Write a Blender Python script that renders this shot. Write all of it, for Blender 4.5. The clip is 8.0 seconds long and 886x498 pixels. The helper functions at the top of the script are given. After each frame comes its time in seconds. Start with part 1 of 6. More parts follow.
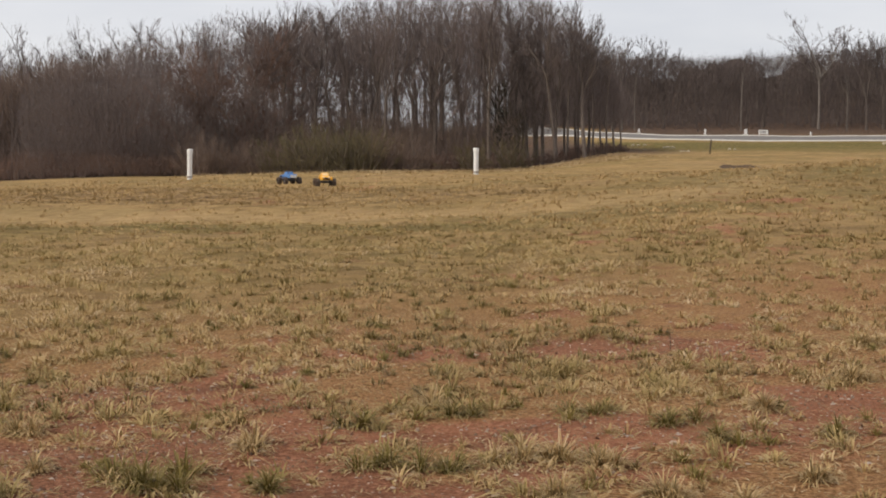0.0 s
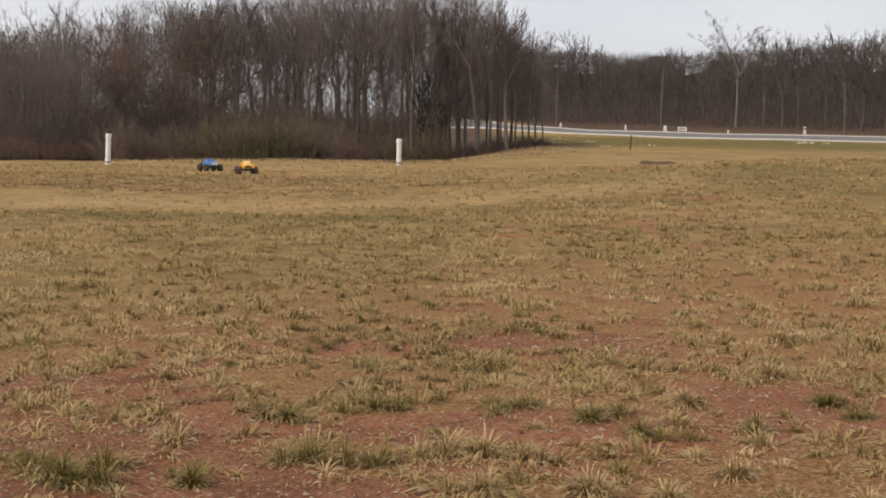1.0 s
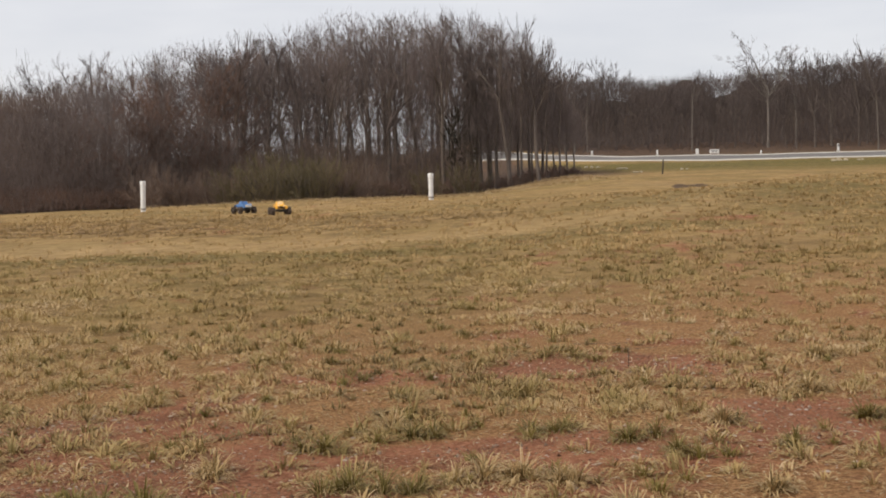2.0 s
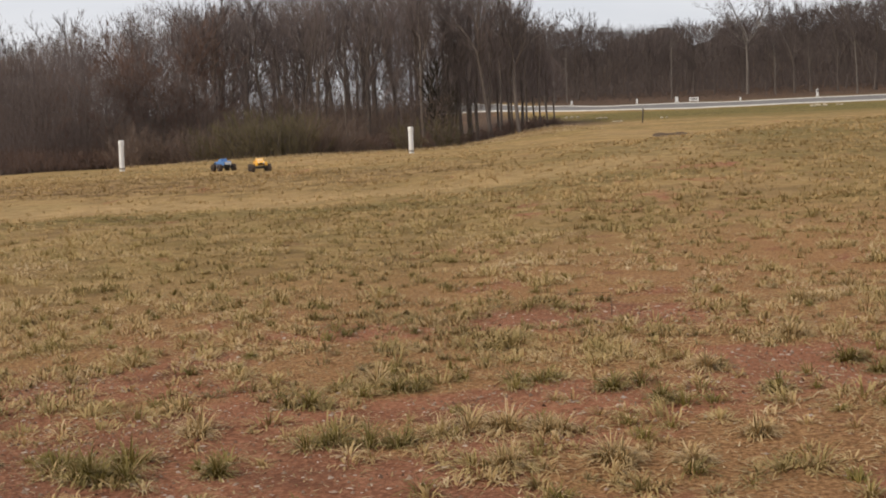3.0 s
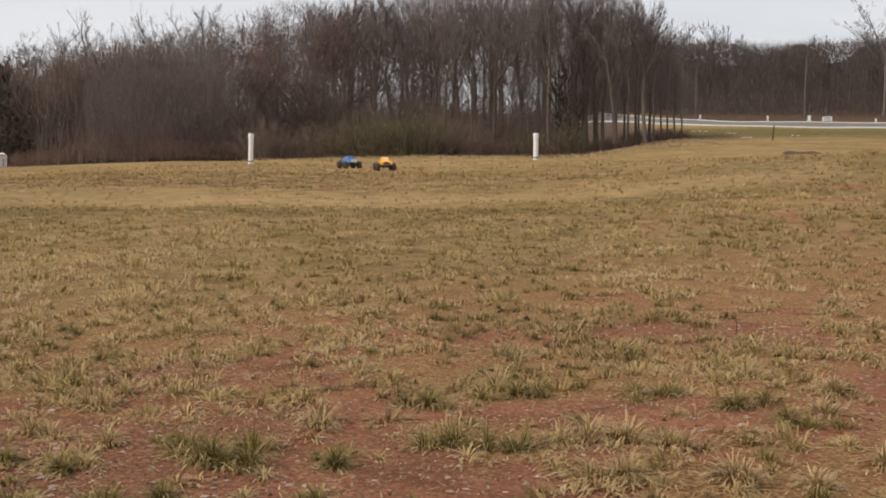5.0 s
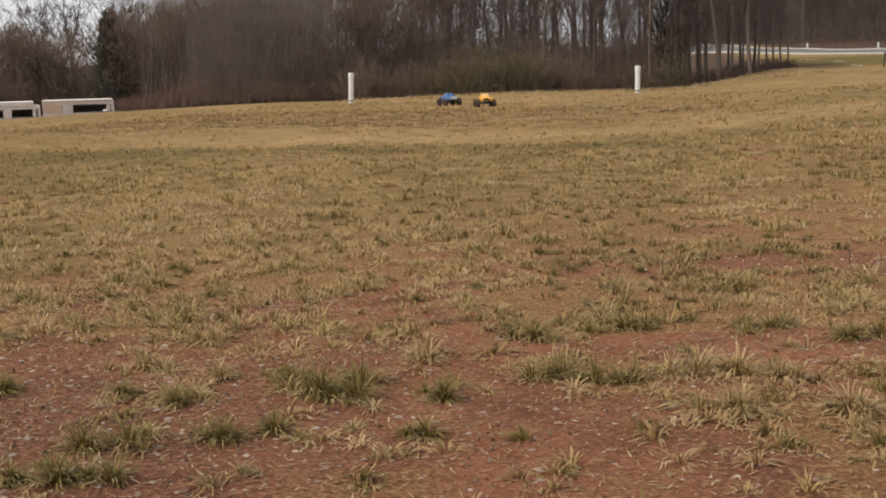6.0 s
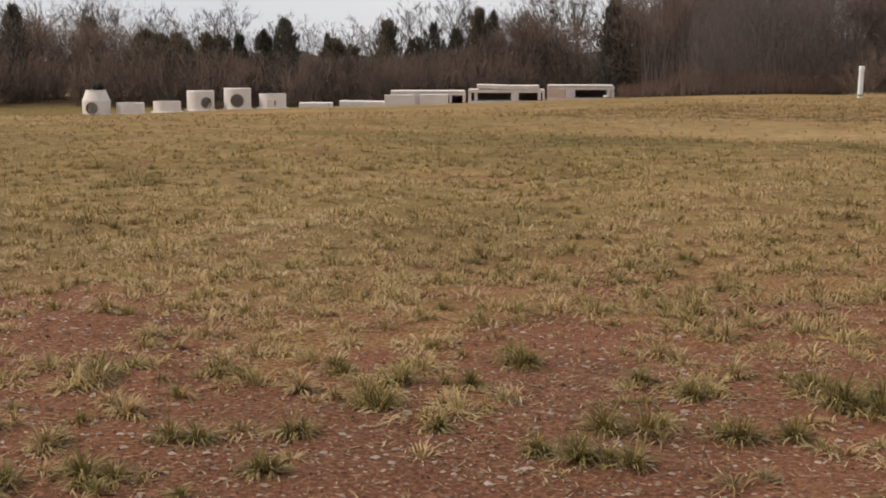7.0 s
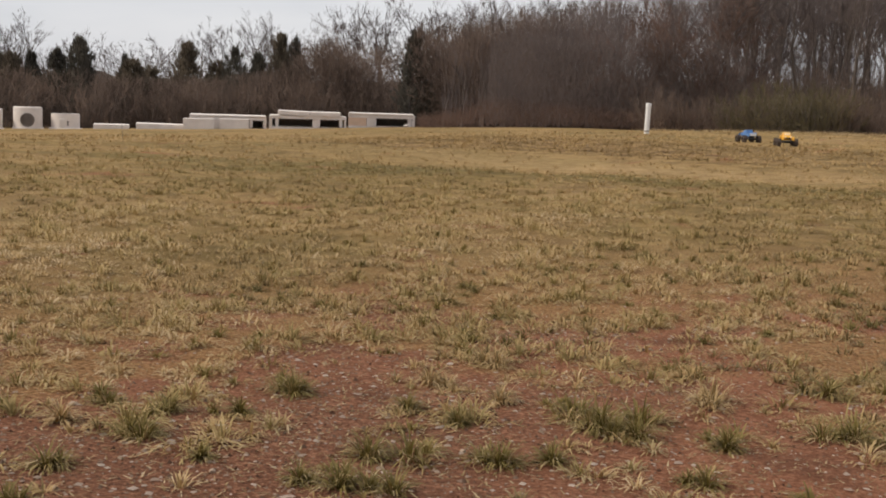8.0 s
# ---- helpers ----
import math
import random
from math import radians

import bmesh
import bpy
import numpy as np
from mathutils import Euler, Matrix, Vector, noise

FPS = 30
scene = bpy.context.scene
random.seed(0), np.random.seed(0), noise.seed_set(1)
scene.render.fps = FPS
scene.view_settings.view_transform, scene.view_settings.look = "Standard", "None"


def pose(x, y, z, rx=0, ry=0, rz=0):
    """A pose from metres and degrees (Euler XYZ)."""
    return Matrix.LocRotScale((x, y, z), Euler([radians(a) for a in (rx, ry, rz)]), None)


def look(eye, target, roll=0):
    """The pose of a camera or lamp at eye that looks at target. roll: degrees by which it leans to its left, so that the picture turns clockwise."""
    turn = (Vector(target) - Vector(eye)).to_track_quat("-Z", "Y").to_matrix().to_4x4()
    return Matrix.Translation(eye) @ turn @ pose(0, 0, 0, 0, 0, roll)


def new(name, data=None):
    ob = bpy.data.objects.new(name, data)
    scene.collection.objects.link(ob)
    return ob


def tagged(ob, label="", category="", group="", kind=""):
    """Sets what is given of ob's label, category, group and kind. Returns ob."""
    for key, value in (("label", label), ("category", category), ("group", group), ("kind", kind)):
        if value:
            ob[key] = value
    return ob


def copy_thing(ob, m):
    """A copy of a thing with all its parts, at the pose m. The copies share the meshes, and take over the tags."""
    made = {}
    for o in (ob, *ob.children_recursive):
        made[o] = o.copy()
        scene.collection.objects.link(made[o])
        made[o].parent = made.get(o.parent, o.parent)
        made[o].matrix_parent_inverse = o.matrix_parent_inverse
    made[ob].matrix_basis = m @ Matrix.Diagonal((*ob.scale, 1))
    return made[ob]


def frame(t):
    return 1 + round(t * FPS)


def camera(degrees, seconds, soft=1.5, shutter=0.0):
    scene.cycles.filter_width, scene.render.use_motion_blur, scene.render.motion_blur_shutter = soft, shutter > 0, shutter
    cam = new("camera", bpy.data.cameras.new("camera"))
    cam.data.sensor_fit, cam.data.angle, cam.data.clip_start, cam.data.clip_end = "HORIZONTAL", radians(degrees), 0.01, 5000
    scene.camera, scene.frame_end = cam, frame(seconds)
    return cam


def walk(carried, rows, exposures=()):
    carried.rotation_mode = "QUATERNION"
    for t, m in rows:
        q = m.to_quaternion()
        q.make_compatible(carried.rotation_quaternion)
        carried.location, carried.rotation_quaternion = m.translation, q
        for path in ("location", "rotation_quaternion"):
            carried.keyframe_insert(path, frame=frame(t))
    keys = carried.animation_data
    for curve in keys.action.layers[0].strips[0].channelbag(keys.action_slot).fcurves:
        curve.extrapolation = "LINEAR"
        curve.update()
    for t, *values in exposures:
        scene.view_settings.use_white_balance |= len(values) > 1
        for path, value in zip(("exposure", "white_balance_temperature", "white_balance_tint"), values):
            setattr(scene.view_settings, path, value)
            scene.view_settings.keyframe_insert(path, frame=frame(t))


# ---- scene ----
cam = camera(38.76, 8.0, soft=1.85)
PATH = [
    (0, (0.000, 0.000, 1.050), (-0.0008, 1.9930, 0.8828), -0.14),
    (0.2, (0.003, -0.014, 1.016), (0.0832, 1.9726, 0.8028), -0.13),
    (0.5, (0.053, -0.048, 1.023), (0.2694, 1.9293, 0.8115), 2.43),
    (0.7, (-0.013, -0.019, 1.017), (0.2498, 1.9387, 0.7059), 3.96),
    (0.8, (-0.037, -0.037, 1.032), (0.1664, 1.9298, 0.7330), 3.75),
    (1, (-0.027, 0.006, 1.061), (0.0985, 1.9936, 0.8801), 1.12),
    (1.2, (-0.012, -0.035, 1.039), (0.1260, 1.9580, 0.9438), 0.60),
    (2.3, (-0.000, -0.000, 1.032), (0.0547, 1.9935, 0.8811), -1.93),
    (2.5, (-0.002, -0.004, 1.031), (0.0900, 1.9868, 0.8601), -2.97),
    (3, (0.002, 0.006, 1.031), (0.0960, 1.9938, 0.8294), -2.62),
    (3.5, (-0.016, 0.015, 1.019), (0.0980, 2.0026, 0.8310), -0.15),
    (4, (-0.029, 0.010, 1.027), (-0.0519, 2.0000, 0.8300), 2.58),
    (4.2, (-0.034, 0.016, 1.031), (-0.1438, 1.9998, 0.7998), 0.78),
    (5.3, (-0.031, 0.001, 1.019), (-0.1225, 1.9910, 0.8393), -0.23),
    (5.5, (-0.033, 0.007, 1.012), (-0.1863, 1.9896, 0.7982), -1.03),
    (6, (-0.046, 0.025, 1.008), (-0.2983, 1.9878, 0.7223), -1.35),
    (6.5, (-0.087, 0.022, 1.011), (-0.4461, 1.9698, 0.7313), -0.66),
    (6.7, (-0.115, 0.027, 1.020), (-0.6500, 1.9339, 0.7413), -0.27),
    (6.8, (-0.141, 0.013, 1.021), (-0.7951, 1.8816, 0.7393), -0.34),
    (6.9, (-0.148, -0.022, 1.034), (-0.9632, 1.7805, 0.7426), -0.26),
    (7, (-0.176, 0.005, 1.021), (-1.1435, 1.7302, 0.7265), 0.04),
    (7.2, (-0.101, 0.055, 1.034), (-1.2033, 1.6966, 0.7327), 0.62),
    (7.5, (-0.145, 0.035, 1.022), (-1.2485, 1.6758, 0.7207), 0.55),
    (7.7, (-0.106, 0.033, 1.046), (-1.0668, 1.7631, 0.7551), 0.95),
    (8, (-0.080, 0.028, 1.028), (-0.7662, 1.8901, 0.7812), 1.83),
]
walk(cam, [(t, look(eye, target, roll)) for t, eye, target, roll in PATH],
     exposures=((0, 0.38), (1.0, 0.38), (1.2, 0.44), (2.3, 0.40), (5.5, 0.39), (6.5, 0.34), (7.0, 0.30), (8.0, 0.31)))

# ---- sky and sun: bright overcast ----
SUN_EL, SUN_AZ = radians(48), radians(-115)   # azimuth from +y, clockwise
world = bpy.data.worlds.new("overcast_sky")
world.use_nodes = True
scene.world = world
wt = world.node_tree
wn, wl = wt.nodes, wt.links
back = wn["Background"]
sky = wn.new("ShaderNodeTexSky")
sky.sky_type = "NISHITA"
sky.sun_disc = False
sky.sun_elevation, sky.sun_rotation = SUN_EL, SUN_AZ
dim = wn.new("ShaderNodeVectorMath")
dim.operation = "SCALE"
dim.inputs["Scale"].default_value = 0.12
wl.new(sky.outputs["Color"], dim.inputs[0])
coord = wn.new("ShaderNodeTexCoord")
stretch = wn.new("ShaderNodeMapping")
stretch.inputs["Scale"].default_value = (1.2, 1.2, 5.0)
wl.new(coord.outputs["Generated"], stretch.inputs["Vector"])
cloud = wn.new("ShaderNodeTexNoise")
cloud.inputs["Scale"].default_value = 2.2
cloud.inputs["Detail"].default_value = 5
cloud.inputs["Roughness"].default_value = 0.55
wl.new(stretch.outputs["Vector"], cloud.inputs["Vector"])
tint = wn.new("ShaderNodeValToRGB")
tint.color_ramp.elements[0].position, tint.color_ramp.elements[0].color = 0.3, (0.705, 0.717, 0.772, 1)
tint.color_ramp.elements[1].position, tint.color_ramp.elements[1].color = 0.62, (0.86, 0.855, 0.885, 1)
wl.new(cloud.outputs["Fac"], tint.inputs["Fac"])
cover_mix = wn.new("ShaderNodeMix")
cover_mix.data_type = "RGBA"
cover_mix.inputs["Factor"].default_value = 0.88
wl.new(dim.outputs["Vector"], cover_mix.inputs["A"])
wl.new(tint.outputs["Color"], cover_mix.inputs["B"])
wl.new(cover_mix.outputs["Result"], back.inputs["Color"])
back.inputs["Strength"].default_value = 0.74

sun = new("sun", bpy.data.lights.new("sun", "SUN"))
sun.data.energy, sun.data.angle, sun.data.color = 2.3, radians(10), (1.0, 0.91, 0.78)
toward = Vector((math.sin(SUN_AZ) * math.cos(SUN_EL), math.cos(SUN_AZ) * math.cos(SUN_EL), math.sin(SUN_EL)))
sun.matrix_world = look(toward * 50, (0, 0, 0))


# ---- materials ----
def material(name, rough=0.8, metal=0.0):
    m = bpy.data.materials.new(name)
    m.use_nodes = True
    b = m.node_tree.nodes["Principled BSDF"]
    b.inputs["Roughness"].default_value, b.inputs["Metallic"].default_value = rough, metal
    return m, m.node_tree.nodes, m.node_tree.links, b


def noise_node(n, l, scale, detail=4, rough=0.6, vec=None):
    t = n.new("ShaderNodeTexNoise")
    t.inputs["Scale"].default_value, t.inputs["Detail"].default_value, t.inputs["Roughness"].default_value = scale, detail, rough
    if vec is not None:
        l.new(vec, t.inputs["Vector"])
    return t.outputs["Fac"]


def ramp(n, l, fac, stops):
    r = n.new("ShaderNodeValToRGB")
    e = r.color_ramp.elements
    while len(e) < len(stops):
        e.new(0.5)
    for k, (p, c) in enumerate(stops):
        e[k].position, e[k].color = p, (*c, 1)
    l.new(fac, r.inputs["Fac"])
    return r.outputs["Color"]


def blend(n, l, fac, a, b, mode="MIX"):
    x = n.new("ShaderNodeMix")
    x.data_type, x.blend_type = "RGBA", mode
    for key, v in (("Factor", fac), ("A", a), ("B", b)):
        if isinstance(v, (int, float)):
            x.inputs[key].default_value = v
        elif isinstance(v, tuple):
            x.inputs[key].default_value = (*v, 1)
        else:
            l.new(v, x.inputs[key])
    return x.outputs["Result"]


def calc(n, l, op, a, b=0.0):
    x = n.new("ShaderNodeMath")
    x.operation = op
    x.use_clamp = op in ("ADD", "MULTIPLY_ADD")
    for k, v in enumerate((a, b)):
        if isinstance(v, (int, float)):
            x.inputs[k].default_value = v
        else:
            l.new(v, x.inputs[k])
    return x.outputs[0]


def bump(n, l, b, height, strength, dist):
    x = n.new("ShaderNodeBump")
    x.inputs["Strength"].default_value, x.inputs["Distance"].default_value = strength, dist
    l.new(height, x.inputs["Height"])
    l.new(x.outputs["Normal"], b.inputs["Normal"])


def place_of(n):
    return n.new("ShaderNodeNewGeometry").outputs["Position"]


def plain(name, color, rough=0.6, metal=0.0, vary=0.15, scale=8.0, relief=0.0):
    """One colour with soft mottling at two scales."""
    m, n, l, b = material(name, rough, metal)
    tc = n.new("ShaderNodeTexCoord").outputs["Object"]
    big, small = noise_node(n, l, scale, 3, vec=tc), noise_node(n, l, scale * 9, 3, vec=tc)
    dark = tuple(c * (1 - vary) for c in color)
    light = tuple(min(1, c * (1 + vary)) for c in color)
    c1 = ramp(n, l, big, [(0.3, dark), (0.7, light)])
    c2 = blend(n, l, calc(n, l, "MULTIPLY", small, 0.35), c1, tuple(c * 0.7 for c in color))
    l.new(c2, b.inputs["Base Color"])
    if relief:
        bump(n, l, b, small, 0.5, relief)
    return m


def soil_material():
    m, n, l, b = material("field_ground", 0.95)
    b.inputs["Specular IOR Level"].default_value = 0.1
    p = place_of(n)
    cov = n.new("ShaderNodeAttribute")
    cov.attribute_name = "cover"
    fine, mid, big = noise_node(n, l, 55, 6, 0.75, p), noise_node(n, l, 4.5, 5, 0.65, p), noise_node(n, l, 0.45, 4, 0.6, p)
    lump = noise_node(n, l, 1.4, 4, 0.6, p)
    band_map = n.new("ShaderNodeMapping")
    band_map.inputs["Scale"].default_value = (0.42, 0.55, 1.0)
    l.new(p, band_map.inputs["Vector"])
    band = noise_node(n, l, 1.0, 5, 0.62, band_map.outputs["Vector"])
    clay = ramp(n, l, mid, [(0.30, (0.235, 0.092, 0.047)), (0.5, (0.378, 0.155, 0.082)), (0.70, (0.490, 0.218, 0.122))])
    grit = ramp(n, l, fine, [(0.36, (0.110, 0.046, 0.026)), (0.52, (0.333, 0.142, 0.078)), (0.66, (0.56, 0.305, 0.188))])
    clay = blend(n, l, 0.55, clay, grit)
    grey = ramp(n, l, fine, [(0.36, (0.101, 0.046, 0.026)), (0.53, (0.252, 0.113, 0.065)), (0.68, (0.502, 0.254, 0.150))])
    clay = blend(n, l, ramp(n, l, big, [(0.46, (0, 0, 0)), (0.62, (0.5, 0.5, 0.5))]), clay, grey)
    grav = n.new("ShaderNodeAttribute")
    grav.attribute_name = "stony"
    clay = blend(n, l, grav.outputs["Fac"], clay, grey)
    chips = n.new("ShaderNodeTexVoronoi")
    chips.inputs["Scale"].default_value = 150
    l.new(p, chips.inputs["Vector"])
    pale = ramp(n, l, chips.outputs["Distance"], [(0.12, (1, 1, 1)), (0.22, (0, 0, 0))])
    pick = ramp(n, l, chips.outputs["Color"], [(0.66, (0, 0, 0)), (0.78, (0.7, 0.7, 0.7))])
    clay = blend(n, l, blend(n, l, 1.0, pale, pick, "MULTIPLY"), clay, (0.44, 0.31, 0.21))
    dark_patches = ramp(n, l, noise_node(n, l, 1.9, 3, 0.6, p), [(0.54, (0, 0, 0)), (0.68, (0.55, 0.55, 0.55))])
    clay = blend(n, l, dark_patches, clay, ramp(n, l, fine, [(0.36, (0.075, 0.034, 0.021)), (0.64, (0.235, 0.108, 0.062))]))
    thatch = ramp(n, l, mid, [(0.34, (0.232, 0.144, 0.054)), (0.5, (0.388, 0.253, 0.104)), (0.66, (0.52, 0.352, 0.158))])
    thatch2 = ramp(n, l, fine, [(0.36, (0.185, 0.118, 0.046)), (0.5, (0.388, 0.255, 0.104)), (0.66, (0.59, 0.405, 0.187))])
    thatch = blend(n, l, 0.5, thatch, thatch2)
    olive = ramp(n, l, fine, [(0.36, (0.085, 0.070, 0.018)), (0.6, (0.215, 0.168, 0.052))])
    thatch = blend(n, l, ramp(n, l, band, [(0.45, (0, 0, 0)), (0.62, (0.65, 0.65, 0.65))]), thatch, olive)
    thatch = blend(n, l, ramp(n, l, lump, [(0.47, (0, 0, 0)), (0.64, (0.55, 0.55, 0.55))]), thatch, (0.15, 0.093, 0.038))
    thatch = blend(n, l, ramp(n, l, band, [(0.30, (0.5, 0.5, 0.5)), (0.42, (0, 0, 0))]), thatch, ramp(n, l, fine, [(0.38, (0.12, 0.066, 0.03)), (0.62, (0.32, 0.20, 0.10))]))
    wide_tone = noise_node(n, l, 0.17, 4, 0.55, p)
    thatch = blend(n, l, ramp(n, l, wide_tone, [(0.47, (0, 0, 0)), (0.60, (0.6, 0.6, 0.6))]), thatch, ramp(n, l, mid, [(0.36, (0.115, 0.086, 0.030)), (0.64, (0.27, 0.195, 0.078))]))
    thatch = blend(n, l, ramp(n, l, wide_tone, [(0.36, (0.45, 0.45, 0.45)), (0.46, (0, 0, 0))]), thatch, ramp(n, l, mid, [(0.36, (0.27, 0.175, 0.080)), (0.64, (0.43, 0.30, 0.15))]))
    bank = n.new("ShaderNodeAttribute")
    bank.attribute_name = "bank"
    clod = noise_node(n, l, 2.6, 5, 0.7, p)
    clods = ramp(n, l, clod, [(0.36, (0.072, 0.041, 0.020)), (0.5, (0.22, 0.138, 0.062)), (0.62, (0.36, 0.24, 0.115))])
    thatch = blend(n, l, calc(n, l, "ADD", calc(n, l, "MULTIPLY", bank.outputs["Fac"], 0.7), 0.3), thatch, clods)
    low = n.new("ShaderNodeAttribute")
    low.attribute_name = "swale"
    worn = ramp(n, l, mid, [(0.36, (0.36, 0.238, 0.112)), (0.64, (0.53, 0.362, 0.185))])
    thatch = blend(n, l, calc(n, l, "MULTIPLY", low.outputs["Fac"], 0.5), thatch, worn)
    wet = n.new("ShaderNodeAttribute")
    wet.attribute_name = "wet"
    sedge = ramp(n, l, mid, [(0.36, (0.055, 0.046, 0.013)), (0.62, (0.18, 0.142, 0.045))])
    thatch = blend(n, l, wet.outputs["Fac"], thatch, sedge)
    litter = ramp(n, l, fine, [(0.36, (0.145, 0.070, 0.030)), (0.52, (0.348, 0.184, 0.082)), (0.68, (0.58, 0.358, 0.172))])
    far_out = n.new("ShaderNodeAttribute")
    far_out.attribute_name = "matted"
    thatch = blend(n, l, far_out.outputs["Fac"], litter, thatch)
    floor = n.new("ShaderNodeAttribute")
    floor.attribute_name = "wooded"
    leaves = ramp(n, l, mid, [(0.35, (0.045, 0.028, 0.020)), (0.65, (0.13, 0.083, 0.055))])
    thatch = blend(n, l, floor.outputs["Fac"], thatch, leaves)
    edge = calc(n, l, "ADD", cov.outputs["Fac"], calc(n, l, "MULTIPLY", calc(n, l, "SUBTRACT", mid, 0.5), 0.9))
    l.new(blend(n, l, ramp(n, l, edge, [(0.38, (0, 0, 0)), (0.62, (1, 1, 1))]), clay, thatch), b.inputs["Base Color"])
    both = calc(n, l, "ADD", calc(n, l, "MULTIPLY", fine, 0.6), calc(n, l, "ADD", calc(n, l, "MULTIPLY", mid, 0.55), calc(n, l, "MULTIPLY", calc(n, l, "SUBTRACT", clod, 0.48), 0.9)))
    bump(n, l, b, both, 1.0, 0.045)
    return m


def blade_material(name, stops, green=0.25, tip=(0.60, 0.44, 0.245), leafy=(0.19, 0.145, 0.036)):
    """Grass blades: a colour for each blade, a tone for each tuft, paler towards the tip."""
    m, n, l, b = material(name, 0.7)
    b.inputs["Specular IOR Level"].default_value = 0.25
    isl = n.new("ShaderNodeNewGeometry").outputs["Random Per Island"]
    tone = n.new("ShaderNodeAttribute")
    tone.attribute_name = "tone"
    f = calc(n, l, "ADD", calc(n, l, "MULTIPLY", isl, 0.26), calc(n, l, "MULTIPLY", tone.outputs["Fac"], 0.74))
    c = ramp(n, l, f, stops)
    patch = calc(n, l, "ADD", calc(n, l, "MULTIPLY", noise_node(n, l, 0.5, 3, 0.6, place_of(n)), 0.6), calc(n, l, "MULTIPLY", tone.outputs["Fac"], 0.4))
    c = blend(n, l, ramp(n, l, patch, [(0.40, (0, 0, 0)), (0.70, (green, green, green))]), c, leafy)
    al = n.new("ShaderNodeAttribute")
    al.attribute_name = "along"
    c = blend(n, l, calc(n, l, "MULTIPLY", al.outputs["Fac"], 0.4), c, tip)
    l.new(c, b.inputs["Base Color"])
    thin = n.new("ShaderNodeBsdfTranslucent")
    l.new(c, thin.inputs["Color"])
    mix = n.new("ShaderNodeMixShader")
    mix.inputs["Fac"].default_value = 0.22
    l.new(b.outputs["BSDF"], mix.inputs[1])
    l.new(thin.outputs["BSDF"], mix.inputs[2])
    l.new(mix.outputs["Shader"], n["Material Output"].inputs["Surface"])
    return m


def bark_material(name, dark, light, spread=0.22):
    m, n, l, b = material(name, 0.9)
    b.inputs["Specular IOR Level"].default_value = 0.1
    info = n.new("ShaderNodeObjectInfo").outputs["Random"]
    tc = n.new("ShaderNodeTexCoord").outputs["Object"]
    stretch_map = n.new("ShaderNodeMapping")
    stretch_map.inputs["Scale"].default_value = (6, 6, 0.8)
    l.new(tc, stretch_map.inputs["Vector"])
    grain = noise_node(n, l, 3.0, 5, 0.7, stretch_map.outputs["Vector"])
    c = ramp(n, l, grain, [(0.3, dark), (0.7, light)])
    pale = ramp(n, l, info, [(0.0, (0, 0, 0)), (0.55, (0.1, 0.1, 0.1)), (1.0, (spread, spread, spread))])
    l.new(blend(n, l, pale, c, tuple(min(0.6, v * 1.9) for v in light)), b.inputs["Base Color"])
    bump(n, l, b, grain, 0.6, 0.03)
    return m


def twig_material(name, a, c):
    m, n, l, b = material(name, 0.9)
    b.inputs["Specular IOR Level"].default_value = 0.05
    info = n.new("ShaderNodeObjectInfo").outputs["Random"]
    isl = n.new("ShaderNodeNewGeometry").outputs["Random Per Island"]
    f = calc(n, l, "ADD", calc(n, l, "MULTIPLY", info, 0.5), calc(n, l, "MULTIPLY", isl, 0.5))
    c = ramp(n, l, f, [(0.1, a), (0.9, c)])
    patch = ramp(n, l, noise_node(n, l, 0.45, 4, 0.6, place_of(n)), [(0.32, (0.72, 0.74, 0.76)), (0.68, (1.25, 1.22, 1.20))])
    c = blend(n, l, 1.0, c, patch, "MULTIPLY")
    l.new(c, b.inputs["Base Color"])
    thin = n.new("ShaderNodeBsdfTranslucent")
    l.new(c, thin.inputs["Color"])
    mix = n.new("ShaderNodeMixShader")
    mix.inputs["Fac"].default_value = 0.48
    l.new(b.outputs["BSDF"], mix.inputs[1])
    l.new(thin.outputs["BSDF"], mix.inputs[2])
    l.new(mix.outputs["Shader"], n["Material Output"].inputs["Surface"])
    return m


SOIL = soil_material()
STRAW = [(0.0, (0.062, 0.046, 0.014)), (0.2, (0.150, 0.104, 0.032)), (0.45, (0.345, 0.222, 0.082)), (0.75, (0.57, 0.392, 0.200)), (0.95, (0.82, 0.63, 0.43))]
GREEN = [(0.0, (0.050, 0.041, 0.008)), (0.30, (0.122, 0.096, 0.015)), (0.55, (0.22, 0.162, 0.036)), (0.75, (0.42, 0.30, 0.14)), (1.0, (0.74, 0.58, 0.38))]
BLADE = blade_material("dry_grass", STRAW, 0.45, leafy=(0.185, 0.142, 0.040))
BLADE_FAR = blade_material("far_dry_grass", [(0.0, (0.155, 0.107, 0.042)), (0.25, (0.272, 0.184, 0.074)), (0.5, (0.420, 0.280, 0.125)), (0.75, (0.52, 0.355, 0.172)), (1.0, (0.62, 0.44, 0.24))], 0.3, tip=(0.50, 0.335, 0.162), leafy=(0.265, 0.200, 0.064))
BLADE_OLIVE = blade_material("olive_grass", [(0.0, (0.130, 0.100, 0.031)), (0.4, (0.236, 0.175, 0.061)), (0.7, (0.425, 0.295, 0.124)), (1.0, (0.684, 0.507, 0.271))], 0.4, tip=(0.519, 0.378, 0.177), leafy=(0.177, 0.142, 0.038))
BLADE_GREEN = blade_material("green_grass", GREEN, 0.4, tip=(0.34, 0.255, 0.115), leafy=(0.118, 0.094, 0.015))
BLADE_PALE = blade_material("pale_grass", [(0.0, (0.118, 0.074, 0.030)), (0.4, (0.296, 0.202, 0.091)), (1.0, (0.709, 0.561, 0.364))], 0.3)
